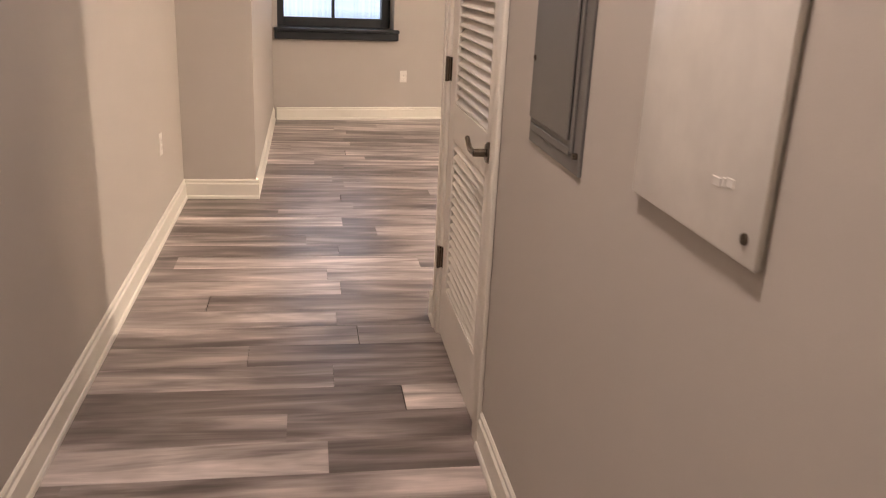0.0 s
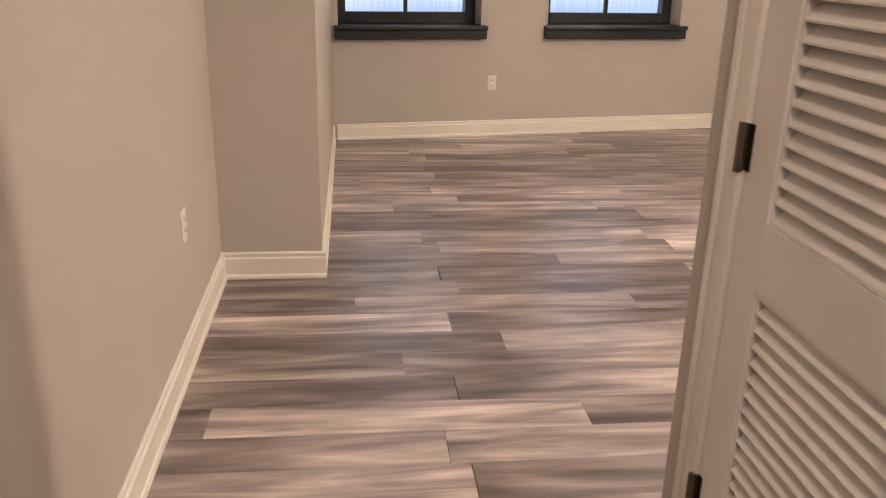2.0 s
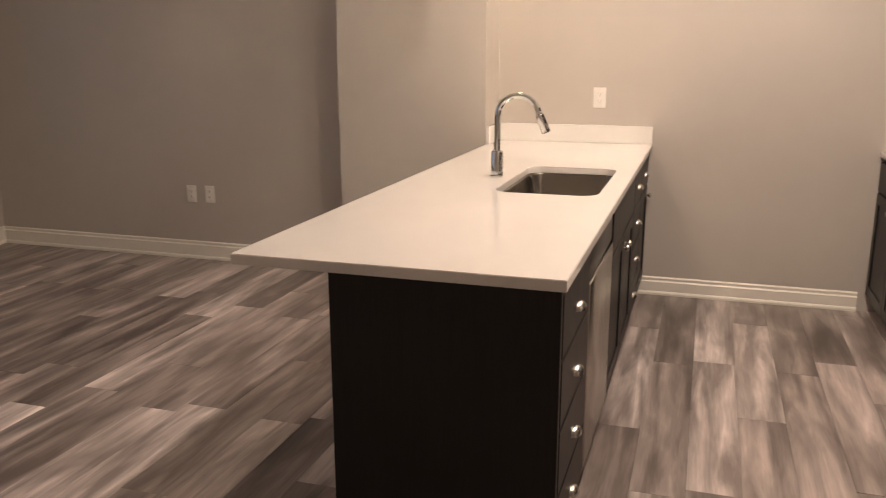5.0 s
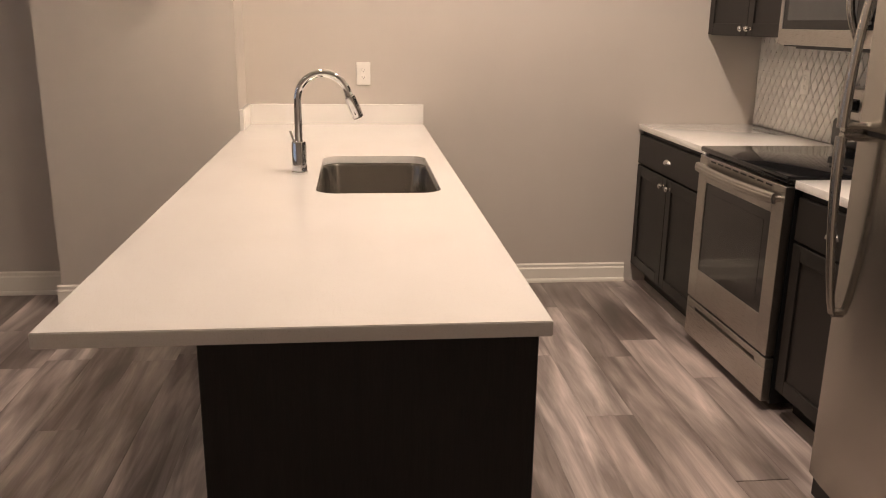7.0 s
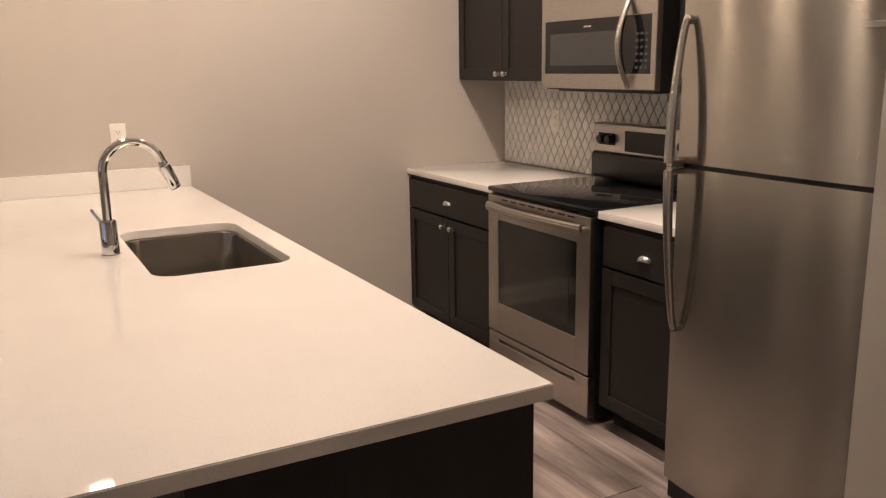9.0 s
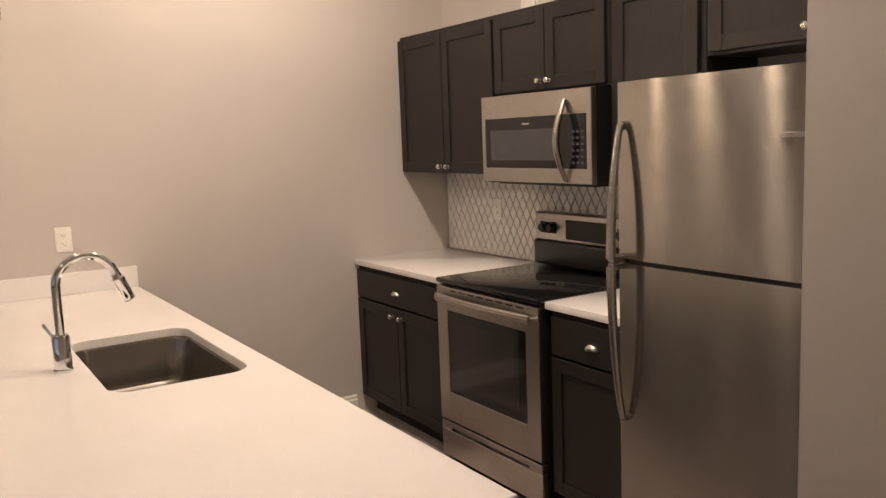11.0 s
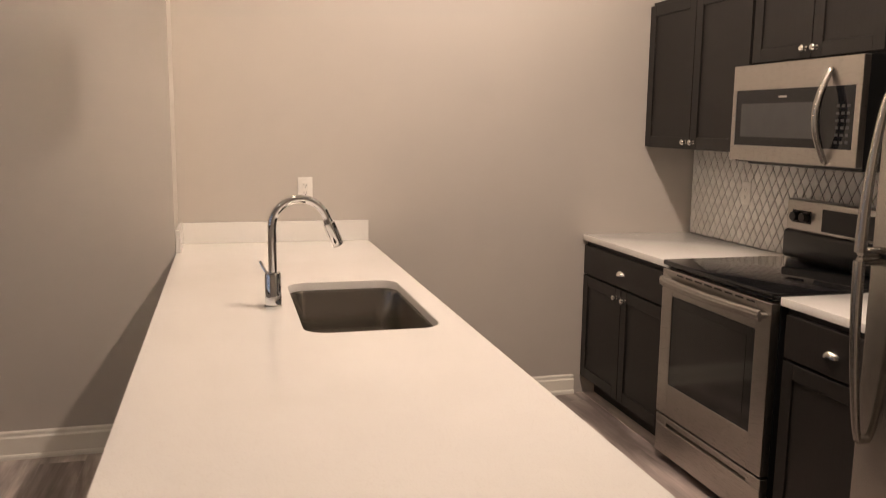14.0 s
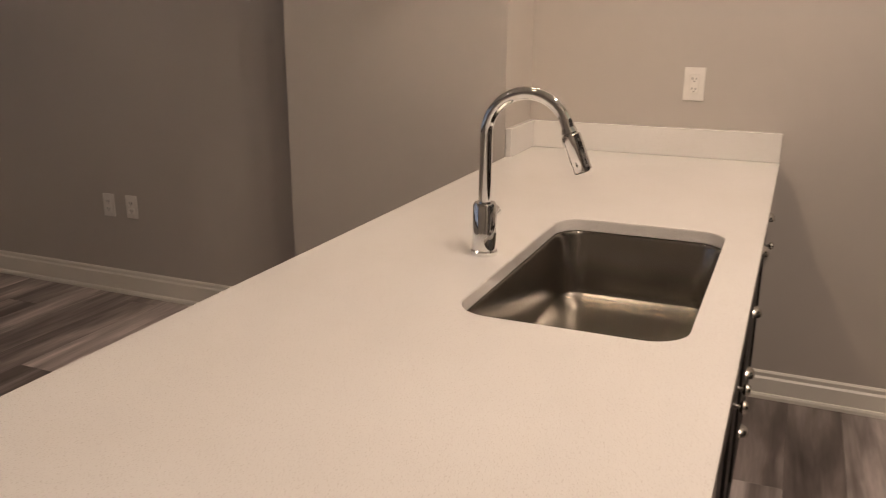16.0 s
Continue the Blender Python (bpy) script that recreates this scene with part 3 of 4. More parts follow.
def knob(x, z, parent):
    bm = bmesh.new()
    lathe(bm, [(0.0, -0.048), (0.009, -0.0475), (0.0135, -0.043), (0.0145, -0.038), (0.011, -0.033), (0.0055, -0.030), (0.005, -0.022), (0.009, -0.0205), (0.009, -0.0195)], (x, 0, z), 16, "y")
    return tagged(part("knob", bm, NICKEL, parent), "satin nickel knob")


def cup_pull(x, z, parent):
    """A hollow half-dome pull, open below."""
    bm = bmesh.new()
    rows = []
    for i in range(7):
        t = math.pi / 2 * i / 6
        rows.append([bm.verts.new((x + 0.034 * math.cos(p) * math.cos(t), -0.0205 - 0.025 * math.sin(p) * (0.35 + 0.65 * math.cos(t)), z - 0.011 + 0.024 * math.sin(t)))
                     for p in (math.pi * k / 12 for k in range(13))])
    for lo, hi in zip(rows, rows[1:]):
        for k in range(12):
            bm.faces.new((lo[k], lo[k + 1], hi[k + 1], hi[k]))
    bmesh.ops.solidify(bm, geom=list(bm.faces), thickness=0.0015)
    return tagged(part("cup_pull", bm, NICKEL, parent), "satin nickel cup pull")


def cabinet(name, m, w, depth, z0, z1, fronts, label, toe=0.0, group="kitchen cabinets"):
    root = tagged(new(name), label, "cabinet", group)
    bm = bmesh.new()
    if toe:
        box(bm, 0, w, 0.0, depth, toe, z1)
        box(bm, 0.001, w - 0.001, 0.07, depth, z0, toe)
    else:
        box(bm, 0, w, 0, depth, z0, z1, 0.001)
    part("body", bm, WOOD, root)
    for kind, x0, x1, a, b, knobs in fronts:
        f = shaker("drawer" if kind == "flat" else "door", x0, x1, a, b, root, kind == "flat")
        for kx, kz in knobs:
            (cup_pull if kind == "flat" else knob)(kx, kz, f)
    root.matrix_world = m
    return root


TOP = 0.89
BODY = TOP - 0.031
# island run, fronts to the cooking side
ISL_Y = 0.035
g = 0.004
cabinet("island_cabinet", pose(0.06, ISL_Y, 0), 0.48, 0.58, 0, BODY,
        [("flat", g, 0.476, 0.665, 0.835, [(0.24, 0.74)]), ("flat", g, 0.476, 0.475, 0.655, [(0.24, 0.553)]), ("flat", g, 0.476, 0.285, 0.465, [(0.24, 0.367)]), ("flat", g, 0.476, 0.105, 0.275, [(0.24, 0.18)])],
        "dark espresso cabinet with four drawers under the island", 0.1)
panel = box_part("island_end_panel", (0.036, 0.058, ISL_Y - 0.018, 0.64, 0.0, BODY), WOOD, None, 0.002)
tagged(panel, "dark espresso wooden end panel of the island", "panel")
back = box_part("island_back_panel", (0.06, 2.69, ISL_Y + 0.584, 0.64, 0.0, BODY), WOOD, None, 0.002)
tagged(back, "dark espresso wooden back panel of the island", "panel")
cabinet("sink_cabinet", pose(1.185, ISL_Y, 0), 0.93, 0.58, 0, 0.66,
        [("flat", g, 0.926, 0.665, 0.835, []), ("door", g, 0.462, 0.105, 0.655, [(0.42, 0.60)]), ("door", 0.468, 0.926, 0.105, 0.655, [(0.51, 0.60)])],
        "dark espresso double-door cabinet under the sink", 0.1)
cabinet("island_cabinet", pose(2.12, ISL_Y, 0), 0.40, 0.58, 0, BODY,
        [("flat", g, 0.396, 0.665, 0.835, [(0.2, 0.75)]), ("flat", g, 0.396, 0.475, 0.655, [(0.2, 0.57)]), ("flat", g, 0.396, 0.285, 0.465, [(0.2, 0.38)]), ("flat", g, 0.396, 0.105, 0.275, [(0.2, 0.19)])],
        "dark espresso cabinet with four drawers beside the sink", 0.1)
cabinet("island_cabinet", pose(2.525, ISL_Y, 0), 0.475, 0.58, 0, BODY,
        [("flat", g, 0.471, 0.665, 0.835, [(0.235, 0.75)]), ("door", g, 0.471, 0.105, 0.655, [(0.43, 0.6)])],
        "dark espresso end cabinet against the wall", 0.1)


def dishwasher():
    root = tagged(new("dishwasher"), "stainless steel dishwasher built into the island", "dishwasher")
    box_part("body", (0.548, 1.177, ISL_Y + 0.03, 0.60, 0.1, BODY - 0.006), BLACK, root)
    box_part("door", (0.560, 1.165, ISL_Y - 0.022, ISL_Y + 0.029, 0.105, 0.725), STEEL, root, 0.004, 2)
    box_part("control_strip", (0.560, 1.165, ISL_Y - 0.016, ISL_Y + 0.029, 0.73, 0.845), BLACK, root, 0.006, 2)
    box_part("toe_plate", (0.550, 1.175, ISL_Y + 0.07, ISL_Y + 0.08, 0.0, 0.1), BLACK, root)


dishwasher()

# cooking run, fronts to the island; local x runs from east to west
RUN_Y = -1.207
DEPTH = RUN_Y - SOUTH - 0.004
cabinet("base_cabinet", pose(EAST - 0.003, RUN_Y, 0, 0, 0, 180), 0.90, DEPTH, 0, BODY,
        [("flat", g, 0.896, 0.68, 0.835, [(0.45, 0.755)]), ("door", g, 0.447, 0.105, 0.67, [(0.405, 0.625)]), ("door", 0.453, 0.896, 0.105, 0.67, [(0.495, 0.625)])],
        "dark espresso base cabinet beside the range", 0.1)
cabinet("base_cabinet", pose(1.327, RUN_Y, 0, 0, 0, 180), 0.53, DEPTH, 0, BODY,
        [("flat", g + 0.008, 0.526, 0.68, 0.835, [(0.25, 0.755)]), ("door", g + 0.008, 0.526, 0.105, 0.67, [])],
        "dark espresso base cabinet between range and refrigerator", 0.1)
UP_Y = -1.537
UDEPTH = UP_Y - SOUTH - 0.004
UZ0, UZ1 = 1.362, 2.118
cabinet("wall_cabinet", pose(EAST - 0.003, UP_Y, 0, 0, 0, 180), 0.90, UDEPTH, UZ0, UZ1,
        [("door", g, 0.447, UZ0 + 0.004, UZ1 - 0.02, [(0.415, UZ0 + 0.036)]), ("door", 0.453, 0.896, UZ0 + 0.004, UZ1 - 0.02, [(0.485, UZ0 + 0.036)])],
        "dark espresso double-door wall cabinet")
cabinet("wall_cabinet", pose(2.10, UP_Y, 0, 0, 0, 180), 0.775, UDEPTH, 1.735, UZ1,
        [("door", 0.014, 0.384, 1.745, UZ1 - 0.02, [(0.356, 1.782)]), ("door", 0.39, 0.76, 1.745, UZ1 - 0.02, [(0.418, 1.782)])],
        "dark espresso short wall cabinet over the microwave")
cabinet("wall_cabinet", pose(1.322, UP_Y, 0, 0, 0, 180), 0.475, UDEPTH, UZ0, UZ1,
        [("door", 0.03, 0.45, UZ0 + 0.004, UZ1 - 0.02, [(0.07, UZ0 + 0.036)])], "dark espresso single-door wall cabinet")
cabinet("wall_cabinet", pose(0.844, UP_Y, 0, 0, 0, 180), 0.895, UDEPTH, 1.80, UZ1,
        [("door", 0.02, 0.444, 1.812, UZ1 - 0.02, [(0.405, 1.852)]), ("door", 0.45, 0.875, 1.812, UZ1 - 0.02, [(0.49, 1.852)])],
        "dark espresso short wall cabinet over the refrigerator")


# ---- worktops and sink ----
SX0, SX1, SY0, SY1 = 1.17, 1.915, 0.082, 0.482


def island_top():
    root = tagged(new("island_countertop"), "polished white quartz island top with sink cutout", "countertop")
    bm = bmesh.new()
    outer = [(0.0, 0.0), (3.003, 0.0), (3.003, 0.910), (0.0, 0.910)]
    inner = round_rect(SX0, SX1, SY0, SY1, 0.07, 8)
    edges = []
    for loop in (outer, inner):
        vs = [bm.verts.new((x, y, TOP - 0.03)) for x, y in loop]
        edges += [bm.edges.new((vs[i], vs[(i + 1) % len(vs)])) for i in range(len(vs))]
    bmesh.ops.triangle_fill(bm, edges=edges, use_beauty=True)
    res = bmesh.ops.extrude_face_region(bm, geom=list(bm.faces))
    bmesh.ops.translate(bm, verts=[v for v in res["geom"] if isinstance(v, bmesh.types.BMVert)], vec=(0, 0, 0.03))
    sharp = [e for e in bm.edges if len(e.link_faces) == 2 and e.calc_face_angle(0) > 1.2]
    bmesh.ops.bevel(bm, geom=sharp, offset=0.002, segments=2, affect="EDGES")
    part("slab", bm, QUARTZ, root)
    bm = bmesh.new()
    box(bm, 2.983, 3.004, 0.0, 0.909, TOP + 0.0005, TOP + 0.102, 0.0015)
    box(bm, PIER_X + 0.004, 2.982, 0.889, 0.910, TOP + 0.0005, TOP + 0.102, 0.0015)
    part("backsplash", bm, QUARTZ, root)


island_top()
for x0, x1 in ((2.104, 3.003), (0.79, 1.340)):
    ct = box_part("countertop", (x0, x1, SOUTH + 0.012, -1.18, TOP - 0.03, TOP), QUARTZ, None, 0.002, 2)
    tagged(ct, "white quartz countertop on the base cabinet", "countertop", "cooking side worktops")


def sink():
    root = tagged(new("sink"), "undermount stainless steel single-bowl sink", "sink")
    bm = bmesh.new()
    rings = []
    for inset, z, r in ((-0.012, TOP - 0.0315, 0.08), (0.0, TOP - 0.0315, 0.07), (0.004, TOP - 0.04, 0.07), (0.008, 0.72, 0.065), (0.014, 0.70, 0.06), (0.03, 0.686, 0.05), (0.06, 0.681, 0.04)):
        rings.append([bm.verts.new((x, y, z)) for x, y in round_rect(SX0 + inset, SX1 - inset, SY0 + inset, SY1 - inset, r, 8)])
    n = len(rings[0])
    for a, b in zip(rings, rings[1:]):
        for k in range(n):
            bm.faces.new((a[k], a[(k + 1) % n], b[(k + 1) % n], b[k]))
    bm.faces.new(rings[-1])
    part("bowl", bm, SINK_STEEL, root)
    bm = bmesh.new()
    lathe(bm, [(0.0, 0.0), (0.03, 0.0005), (0.034, 0.002), (0.043, 0.004), (0.045, 0.001)], (1.54, 0.30, 0.6805), 24)
    part("drain", bm, CHROME, root)


sink()


def faucet():
    root = tagged(new("faucet"), "chrome gooseneck pull-down kitchen faucet", "faucet")
    x, y, z = 1.525, 0.55, TOP
    bm = bmesh.new()
    lathe(bm, [(0.0, 0.0), (0.029, 0.0), (0.029, 0.008), (0.026, 0.012), (0.0255, 0.108), (0.022, 0.114), (0.0, 0.114)], (x, y, z), 28)
    part("body", bm, CHROME, root)
    bm = bmesh.new()
    R = 0.088
    cz = z + 0.258
    pts = [(x, y, z + 0.11), (x, y, z + 0.2), (x, y, cz)]
    for k in range(1, 19):
        a = radians(k * 9.3)
        pts.append((x, y - R + R * math.cos(a), cz + R * math.sin(a)))
    tube(bm, pts, 0.0135, 16)
    part("neck", bm, CHROME, root)
    end, before = Vector(pts[-1]), Vector(pts[-3])
    d = (end - before).normalized()
    bm = bmesh.new()
    tube(bm, [end - d * 0.004, end + d * 0.006, end + d * 0.008, end + d * 0.012, end + d * 0.07, end + d * 0.072, end + d * 0.086, end + d * 0.088],
         [0.0145, 0.016, 0.0145, 0.0195, 0.0205, 0.0195, 0.0195, 0.017], 20)
    part("spray_head", bm, CHROME, root)
    bm = bmesh.new()
    tube(bm, [end + d * 0.0875, end + d * 0.0895], [0.0155, 0.0145], 18)
    tagged(part("nozzle", bm, RUBBER, root), "black rubber spray nozzle")
    bm = bmesh.new()
    c = Vector((x, y, z + 0.082))
    tube(bm, [c + Vector((0.018, 0, 0)), c + Vector((0.052, 0, 0)), c + Vector((0.056, 0, 0)), c + Vector((0.057, 0, 0))], [0.019, 0.019, 0.017, 0.008], 18)
    tube(bm, [c + Vector((0.042, 0.010, 0.012)), c + Vector((0.065, 0.024, 0.032)), c + Vector((0.086, 0.035, 0.053))], [0.0058, 0.0055, 0.005], 10)
    part("lever", bm, CHROME, root)


faucet()


# ---- range ----
def kitchen_range():
    root = tagged(new("range"), "stainless steel electric range with black glass cooktop", "stove")
    x0, x1, yf = 1.343, 2.101, -1.158
    box_part("body", (x0 + 0.003, x1 - 0.003, SOUTH + 0.015, yf - 0.032, 0.03, TOP - 0.012), BLACK, root)
    bm = bmesh.new()
    box(bm, x0, x1, SOUTH + 0.012, yf + 0.008, TOP - 0.011, TOP + 0.012, 0.008, 2)
    tagged(part("cooktop", bm, BLACK_GLASS, root), "black glass cooktop")
    z0, z1 = 0.222, TOP - 0.026
    a, b, c, d = x0 + 0.09, x1 - 0.09, z0 + 0.14, TOP - 0.135
    bm = bmesh.new()
    for e in ((x0 + 0.004, a, z0, z1), (b, x1 - 0.004, z0, z1), (a, b, z0, c), (a, b, d, z1)):
        box(bm, e[0], e[1], yf - 0.03, yf + 0.006, e[2], e[3], 0.0015)
    door = part("oven_door", bm, STEEL_H, root)
    box_part("window", (a - 0.004, b + 0.004, yf - 0.02, yf + 0.003, c - 0.004, d + 0.004), DARK_WINDOW, door)
    box_part("inner_window", (a + 0.05, b - 0.05, yf + 0.0032, yf + 0.0042, c + 0.045, d - 0.04), OVEN_INNER, door)
    bm = bmesh.new()
    for k in range(8):
        sx = x0 + 0.1 + (x1 - x0 - 0.2) * k / 8
        box(bm, sx, sx + 0.05, yf + 0.004, yf + 0.0068, z1 - 0.016, z1 - 0.009)
    tagged(part("vent_slots", bm, BLACK, door), kind="stuff")
    bm = bmesh.new()
    pts = [(x0 + 0.035 + (x1 - x0 - 0.07) * k / 12, yf + 0.03 + 0.022 * math.sin(math.pi * k / 12), z1 - 0.048) for k in range(13)]
    for dz in (-0.009, 0.0, 0.009):
        tube(bm, [(p[0], p[1] - abs(dz) * 0.25, p[2] + dz) for p in pts], 0.0115, 12)
    for k in (0, -1):
        tube(bm, [pts[k], (pts[k][0], yf, pts[k][2])], 0.012, 10)
    part("handle", bm, STEEL_H, door)
    bm = bmesh.new()
    box(bm, x0 + 0.004, x1 - 0.004, yf - 0.03, yf + 0.004, 0.04, 0.17, 0.002)
    box(bm, x0 + 0.004, x0 + 0.09, yf - 0.03, yf + 0.004, 0.171, 0.212, 0.002)
    box(bm, x1 - 0.09, x1 - 0.004, yf - 0.03, yf + 0.004, 0.171, 0.212, 0.002)
    box(bm, x0 + 0.09, x1 - 0.09, yf - 0.03, yf + 0.004, 0.186, 0.212, 0.002)
    box(bm, x0 + 0.09, x1 - 0.09, yf - 0.03, yf - 0.016, 0.171, 0.186)
    part("storage_drawer", bm, STEEL_H, root)
    # backguard, leaning back a little
    by = SOUTH + 0.012
    bm = bmesh.new()
    box(bm, x0 + 0.01, x1 - 0.01, by, by + 0.085, TOP + 0.013, TOP + 0.14, 0.02, 3)
    part("backguard_base", bm, BLACK, root)
    bm = bmesh.new()
    box(bm, x0 + 0.005, x1 - 0.005, by, by + 0.065, TOP + 0.12, TOP + 0.275, 0.012, 3)
    part("control_panel", bm, STEEL_H, root)
    fy = by + 0.065
    box_part("display", (x0 + 0.22, x1 - 0.24, fy - 0.001, fy + 0.003, TOP + 0.15, TOP + 0.245), BLACK_GLASS, root, 0.0015)
    for cx in (x1 - 0.11, x0 + 0.11):
        box_part("knob_plate", (cx - 0.06, cx + 0.06, fy - 0.001, fy + 0.003, TOP + 0.172, TOP + 0.228), BLACK_GLASS, root, 0.0015)
    for cx in (x1 - 0.14, x1 - 0.08, x0 + 0.14, x0 + 0.08):
        bm = bmesh.new()
        lathe(bm, [(0.0, 0.024), (0.019, 0.024), (0.021, 0.018), (0.022, 0.0)], (cx, fy + 0.003, TOP + 0.2), 16, "y")
        part("knob", bm, BLACK, root)


kitchen_range()


# ---- microwave ----
def microwave():
    root = tagged(new("microwave"), "stainless over-range microwave with black window", "microwave")
    x0, x1, z0, z1, yf = 1.338, 2.092, 1.325, 1.732, -1.44
    box_part("body", (x0 + 0.002, x1 - 0.002, SOUTH + 0.004, yf - 0.031, z0 + 0.005, z1), BLACK, root)
    cx = x0 + 0.155
    wz0, wz1 = z0 + 0.075, z1 - 0.105
    bm = bmesh.new()
    for e in ((x0, x1, z0 + 0.012, wz0), (x0, x1, wz1, z1 - 0.002), (x0, x0 + 0.03, wz0, wz1), (x1 - 0.026, x1, wz0, wz1)):
        box(bm, e[0], e[1], yf - 0.03, yf, e[2], e[3], 0.002)
    part("front", bm, STEEL_H, root)
    box_part("door_glass", (x0 + 0.03, x1 - 0.026, yf - 0.025, yf - 0.003, wz0, wz1), BLACK_GLASS, root)
    box_part("window", (cx + 0.045, x1 - 0.065, yf - 0.004, yf - 0.0015, wz0 + 0.035, wz1 - 0.055), MW_WINDOW, root)
    bm = bmesh.new()
    for k in range(6):
        for j in range(3):
            box(bm, x0 + 0.05 + 0.027 * j, x0 + 0.066 + 0.027 * j, yf - 0.004, yf - 0.0022, wz0 + 0.02 + 0.026 * k, wz0 + 0.03 + 0.026 * k)
    tagged(part("buttons", bm, MW_WINDOW, root), kind="stuff")
    bm = bmesh.new()
    box(bm, x0 + 0.40, x0 + 0.45, yf - 0.004, yf - 0.002, wz1 - 0.034, wz1 - 0.027)
    part("mark", bm, NICKEL, root)
    bm = bmesh.new()
    pts = [(cx, yf + 0.006 + 0.05 * math.sin(math.pi * k / 14), z0 + 0.028 + (z1 - z0 - 0.075) * k / 14) for k in range(15)]
    tube(bm, pts, [0.011 + 0.004 * math.sin(math.pi * k / 14) for k in range(15)], 12)
    for k in (0, -1):
        tube(bm, [pts[k], (pts[k][0], yf - 0.01, pts[k][2])], 0.011, 10)
    part("handle", bm, STEEL, root)
    box_part("vent", (x0 + 0.05, x1 - 0.05, SOUTH + 0.1, yf - 0.06, z0 - 0.004, z0 + 0.006), BLACK, root, 0.002)


microwave()


# ---- refrigerator ----
def fridge_door(name, x0, x1, y0, yf, z0, z1, parent):
    """A slab whose face swells slightly to the front."""
    n = 10
    outline = [(x0, y0), (x1, y0)]
    for k in range(n + 1):
        u = k / n
        outline.append((x1 + (x0 - x1) * u, yf - 0.018 * (2 * u - 1) ** 4 - 0.002 * (2 * u - 1) ** 2))
    bm = bmesh.new()
    prism(bm, outline, z0, z1)
    sharp = [e for e in bm.edges if len(e.link_faces) == 2 and e.calc_face_angle(0) > 0.6]
    bmesh.ops.bevel(bm, geom=sharp, offset=0.004, segments=2, affect="EDGES")
    return part(name, bm, STEEL, parent)


def refrigerator():
    root = tagged(new("refrigerator"), "stainless steel top-freezer refrigerator", "refrigerator")
    x0, x1, yf = 0.0, 0.765, -1.0
    box_part("body", (x0 + 0.006, x1 - 0.004, SOUTH + 0.03, yf - 0.075, 0.02, 1.685), PANEL_GREY, root, 0.004)
    split = 1.137
    up = fridge_door("freezer_door", x0, x1, yf - 0.068, yf, split + 0.007, 1.70, root)
    low = fridge_door("fridge_door", x0, x1, yf - 0.068, yf, 0.09, split - 0.007, root)
    box_part("gasket", (x0 + 0.008, x1 - 0.008, yf - 0.075, yf - 0.02, 0.1, 1.69), RUBBER, root)
    box_part("kick_plate", (x0 + 0.01, x1 - 0.01, yf - 0.09, yf - 0.03, 0.02, 0.085), BLACK, root)
    hx = x1 - 0.032
    for door, za, zb in ((up, split + 0.012, 1.565), (low, 0.62, split - 0.012)):
        bm = bmesh.new()
        far, near = (zb, za) if door is up else (za, zb)
        pts = [(hx, yf + 0.002 + 0.046 * math.sin(math.pi / 2 * k / 16) ** 0.75, far + (near - far) * k / 16) for k in range(17)]
        tube(bm, pts, [0.011 + 0.005 * k / 16 for k in range(17)], 12)
        for k in (0, -1):
            tube(bm, [pts[k], (hx, yf - 0.02, pts[k][2])], 0.014, 10)
        part("handle", bm, STEEL, door)
    tagged(box_part("badge", (0.085, 0.165, yf - 0.004, yf + 0.004, 1.516, 1.53), NICKEL, up, 0.001), "small silver badge")
    box_part("hinge_cap", (x0 + 0.012, x0 + 0.09, yf - 0.10, yf - 0.02, 1.7005, 1.715), PANEL_GREY, root, 0.004)


refrigerator()


# ---- lamps ----
def pendant(x, y, turn):
    z0, h = 2.045, 0.232
    root = tagged(new("pendant_lamp"), "lit pendant lamp with clear outer and frosted inner glass", "pendant lamp", "pendants over the island")
    zt = z0 + h
    bm = bmesh.new()
    lathe(bm, [(0.046, 0.018), (0.047, 0.02), (0.047, h - 0.012), (0.044, h - 0.012), (0.044, 0.02), (0.046, 0.018)], (0, 0, z0), 28)
    tagged(part("shade", bm, SHADE_GLOW, root), "glowing frosted glass cylinder")
    bm = bmesh.new()
    lathe(bm, [(0.0575, 0.0), (0.0595, 0.0), (0.0595, h + 0.02), (0.0575, h + 0.02), (0.0575, 0.0)], (0.006, 0, z0), 32)
    glass = part("outer_glass", bm, CLEAR_GLASS, root)
    glass.visible_shadow = False
    bm = bmesh.new()
    lathe(bm, [(0.0, 0.0), (0.049, 0.0), (0.049, 0.006), (0.01, 0.012), (0.006, 0.03), (0.006, 0.085), (0.0, 0.085)], (0, 0, zt - 0.012), 24)
    for a in (10, 130, 250):
        c, s = math.cos(radians(a)), math.sin(radians(a))
        tube(bm, [(0, 0, zt + 0.028), (0.078 * c, 0.078 * s, zt + 0.028)], 0.0028, 8)
    part("holder", bm, NICKEL, root)
    bm = bmesh.new()
    tube(bm, [(0, 0, zt + 0.07), (0.001, 0, zt + 0.4), (0, 0, CEILING - 0.02)], 0.0022, 8)
    part("cord", bm, WIRE, root)
    bm = bmesh.new()
    lathe(bm, [(0.0, -0.03), (0.02, -0.03), (0.055, -0.012), (0.058, 0.0)], (0, 0, CEILING - 0.0005), 24)
    part("canopy", bm, NICKEL, root)
    root.matrix_world = pose(x, y, 0, 0, 0, turn)


for px, turn in ((1.20, -10), (1.81, 160), (2.39, 150)):
    pendant(px, 0.59, turn)

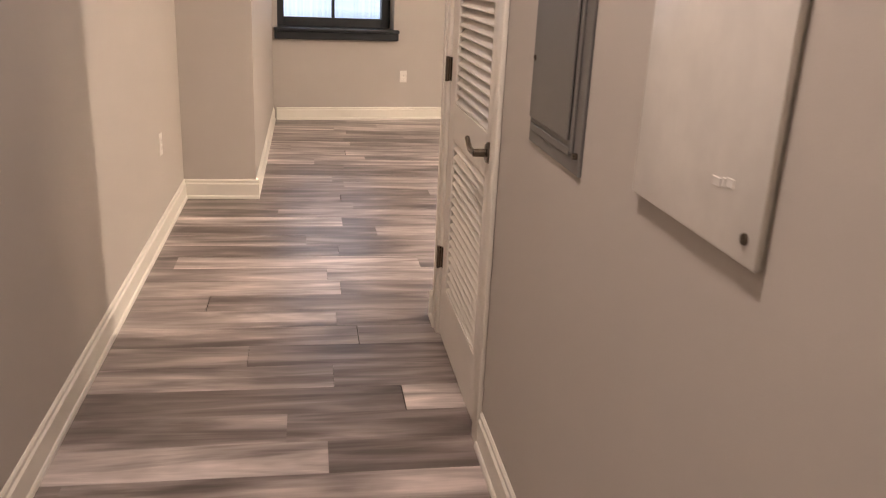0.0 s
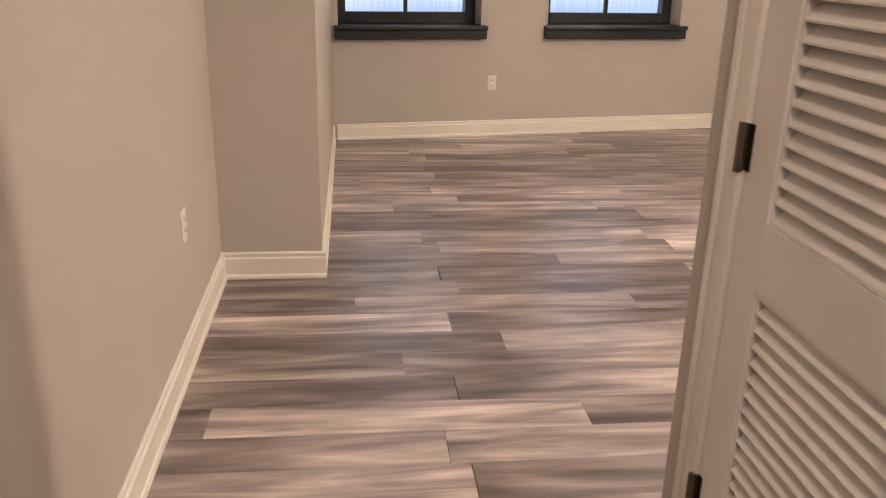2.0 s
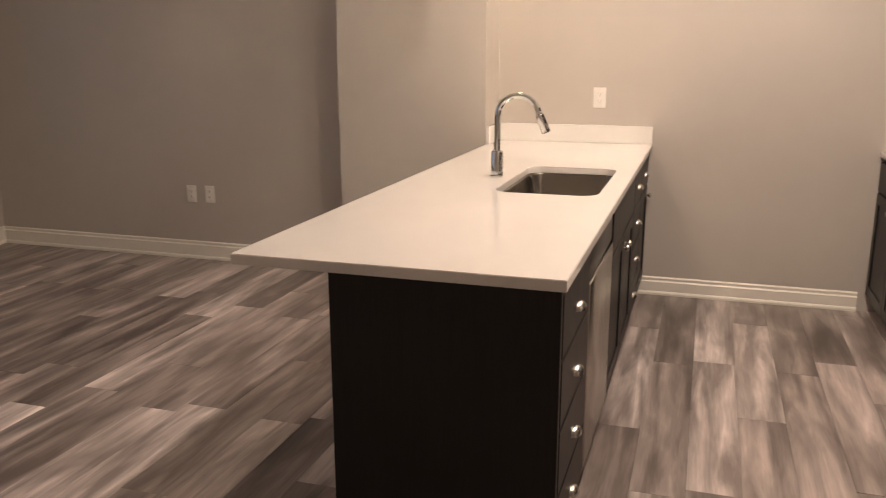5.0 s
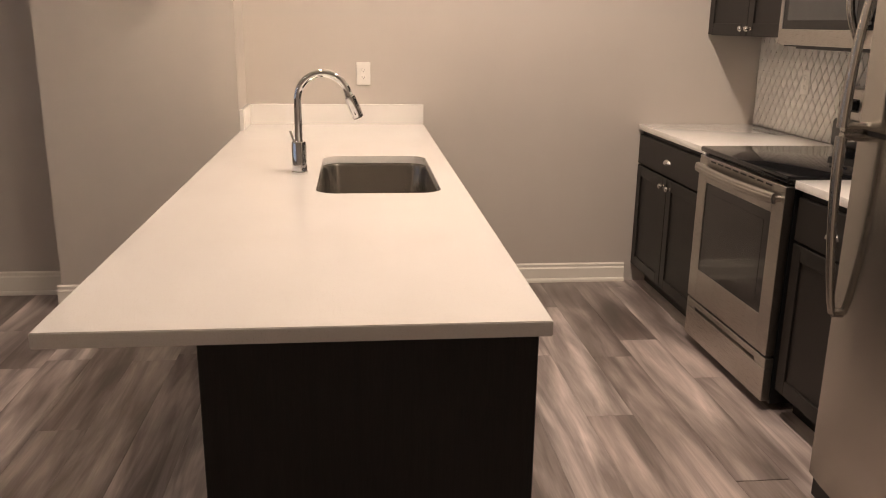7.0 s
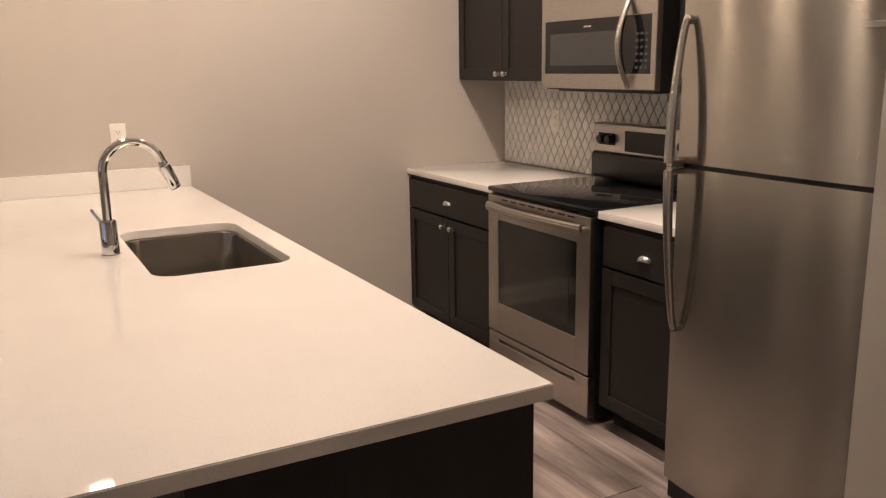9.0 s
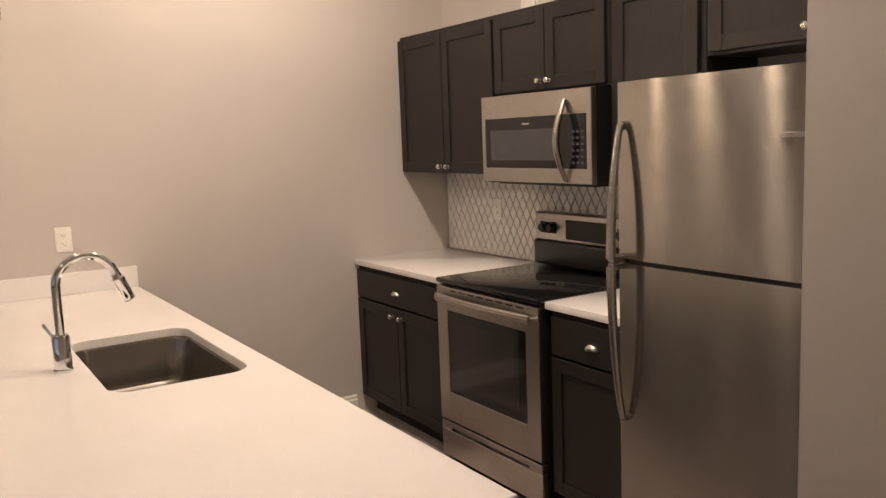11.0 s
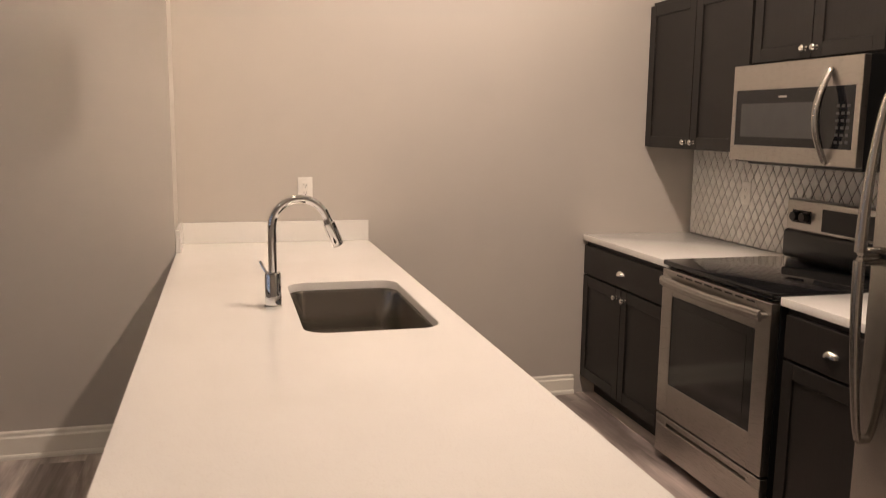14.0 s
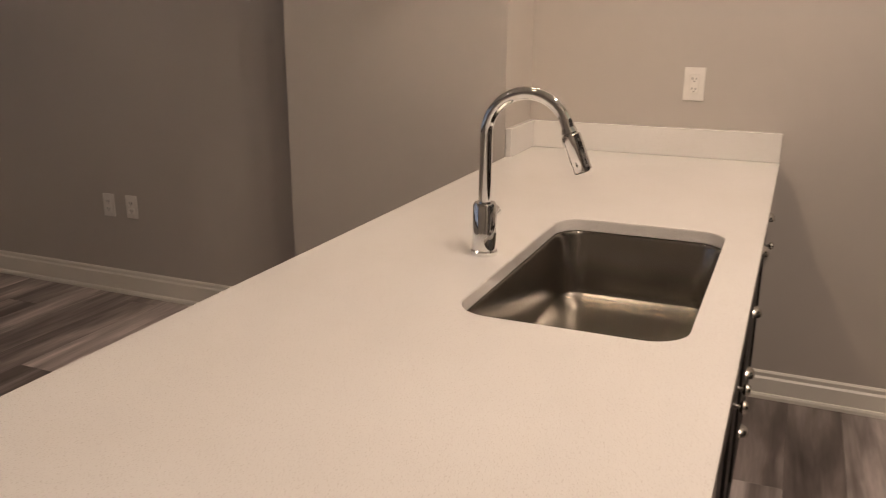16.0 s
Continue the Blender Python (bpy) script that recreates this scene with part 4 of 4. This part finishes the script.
rail = tagged(new("track_light"), "ceiling track with three lamp heads over the kitchen", "track light")
box_part("rail", (0.3, 2.2, -0.568, -0.532, CEILING - 0.03, CEILING - 0.001), NICKEL, rail, 0.003)
for lx, ly in KITCHEN_LAMPS:
    bm = bmesh.new()
    lathe(bm, [(0.05, 0.0), (0.05, 0.09), (0.02, 0.11), (0.012, 0.135), (0.0, 0.135)], (lx, ly, CEILING - 0.164), 20)
    part("head", bm, NICKEL, rail)

def ceiling_lamp(x, y, lens, label):
    root = tagged(new("ceiling_lamp"), label, "ceiling lamp", "flush ceiling lamps")
    bm = bmesh.new()
    lathe(bm, [(0.0, -0.085), (0.06, -0.08), (0.11, -0.06), (0.14, -0.02)], (0, 0, 0), 28)
    part("lens", bm, lens, root)
    bm = bmesh.new()
    lathe(bm, [(0.141, -0.022), (0.155, -0.02), (0.155, 0.0), (0.0, -0.0005)], (0, 0, -0.0005), 28)
    part("rim", bm, NICKEL, root)
    root.matrix_world = pose(x, y, CEILING)


ceiling_lamp(-2.06, -3.0, HALL_LENS, "round lit flush-mount lamp on the hall ceiling")
ceiling_lamp(0.3, 2.5, LIVING_LENS, "round lit flush-mount lamp on the living room ceiling")


# ---- backsplash tiles ----
def backsplash():
    x0, x1, z0, z1 = 0.79, 3.0, TOP + 0.002, 1.37
    root = tagged(new("backsplash"), "white diamond tile backsplash with grey grout", "backsplash", kind="structure")
    box_part("grout_bed", (x0, x1, SOUTH + 0.0005, SOUTH + 0.006, z0, z1), GROUT, root)
    w, h, gap = 0.058, 0.098, 0.0042
    y = SOUTH + 0.006
    outline = [(w / 2 - gap * 0.62, 0), (0, h / 2 - gap), (-w / 2 + gap * 0.62, 0), (0, -h / 2 + gap)]

    def diamond(bm, cx, cz, pts):
        lo = [bm.verts.new((cx + a, y, cz + b)) for a, b in pts]
        hi = [bm.verts.new((cx + a * 0.93, y + 0.0035, cz + b * 0.93)) for a, b in pts]
        n = len(pts)
        bm.faces.new(hi)
        for i in range(n):
            bm.faces.new((lo[i], lo[(i + 1) % n], hi[(i + 1) % n], hi[i]))

    bm = bmesh.new()
    diamond(bm, 0, 0, outline)
    whole = data_of(bm, "tile", TILE, False)
    rest = bmesh.new()
    places = []
    row = 0
    z = z0
    while z < z1 + h / 2:
        cx = x1 - (0 if row % 2 else w / 2)
        while cx > x0 - w / 2:
            if cx + w / 2 <= x1 + 0.001 and cx - w / 2 >= x0 and z - h / 2 >= z0 - 0.001 and z + h / 2 <= z1 + 0.001:
                places.append((cx, z))
            else:
                pts = [(min(max(cx + a, x0 + 0.001), x1 - 0.001) - cx, min(max(z + b, z0 + 0.001), z1 - 0.001) - z) for a, b in outline]
                area = abs(sum(pts[i][0] * pts[(i + 1) % 4][1] - pts[(i + 1) % 4][0] * pts[i][1] for i in range(4)))
                if area > 0.0006:
                    diamond(rest, cx, z, pts)
            cx -= w
        row += 1
        z += h / 2
    places.sort(key=lambda p: -p[0])
    for cx, cz in places[:300]:
        ob = new("tile", whole)
        ob.parent = root
        ob.location = (cx, 0, cz)
    for cx, cz in places[300:]:
        diamond(rest, cx, cz, outline)
    tagged(part("edge_tiles", rest, TILE, root, False), kind="stuff")


backsplash()
outlet(pose(2.494, SOUTH + 0.0105, 1.15, 0, 0, 180), "decora")


# ---- floor planks ----
def planks():
    w, length = 0.18, 1.22
    meshes = {}

    def plank_mesh(l):
        key = round(l, 2)
        if key not in meshes:
            bm = bmesh.new()
            box(bm, 0.0002, key - 0.0002, 0.0002, w - 0.0002, -0.0058, 0.0, 0.0006)
            meshes[key] = data_of(bm, "plank", PLANK, False)
        return meshes[key], key

    def lay(xa, xb, y, shift):
        x = xa - shift
        while x < xb:
            a, b = max(x, xa), min(x + length, xb)
            if b - a > 0.03:
                me, key = plank_mesh(b - a)
                ob = new("plank", me)
                ob.parent = floor
                ob.location = (a, y, 0)
            x += length

    y = 0.594 - w * 37
    row = 0
    while y < 4.95:
        shift = (row * 0.437 + 0.21 * math.sin(row * 2.3)) % length
        if y > -0.9:
            lay(-2.64, 3.05, y, shift)
        elif y > -1.95:
            lay(-2.64, -1.28, y, shift)
            lay(-0.1, 3.05, y, shift)
        else:
            lay(-2.64, -1.28, y, shift)
        y += w
        row += 1


planks()
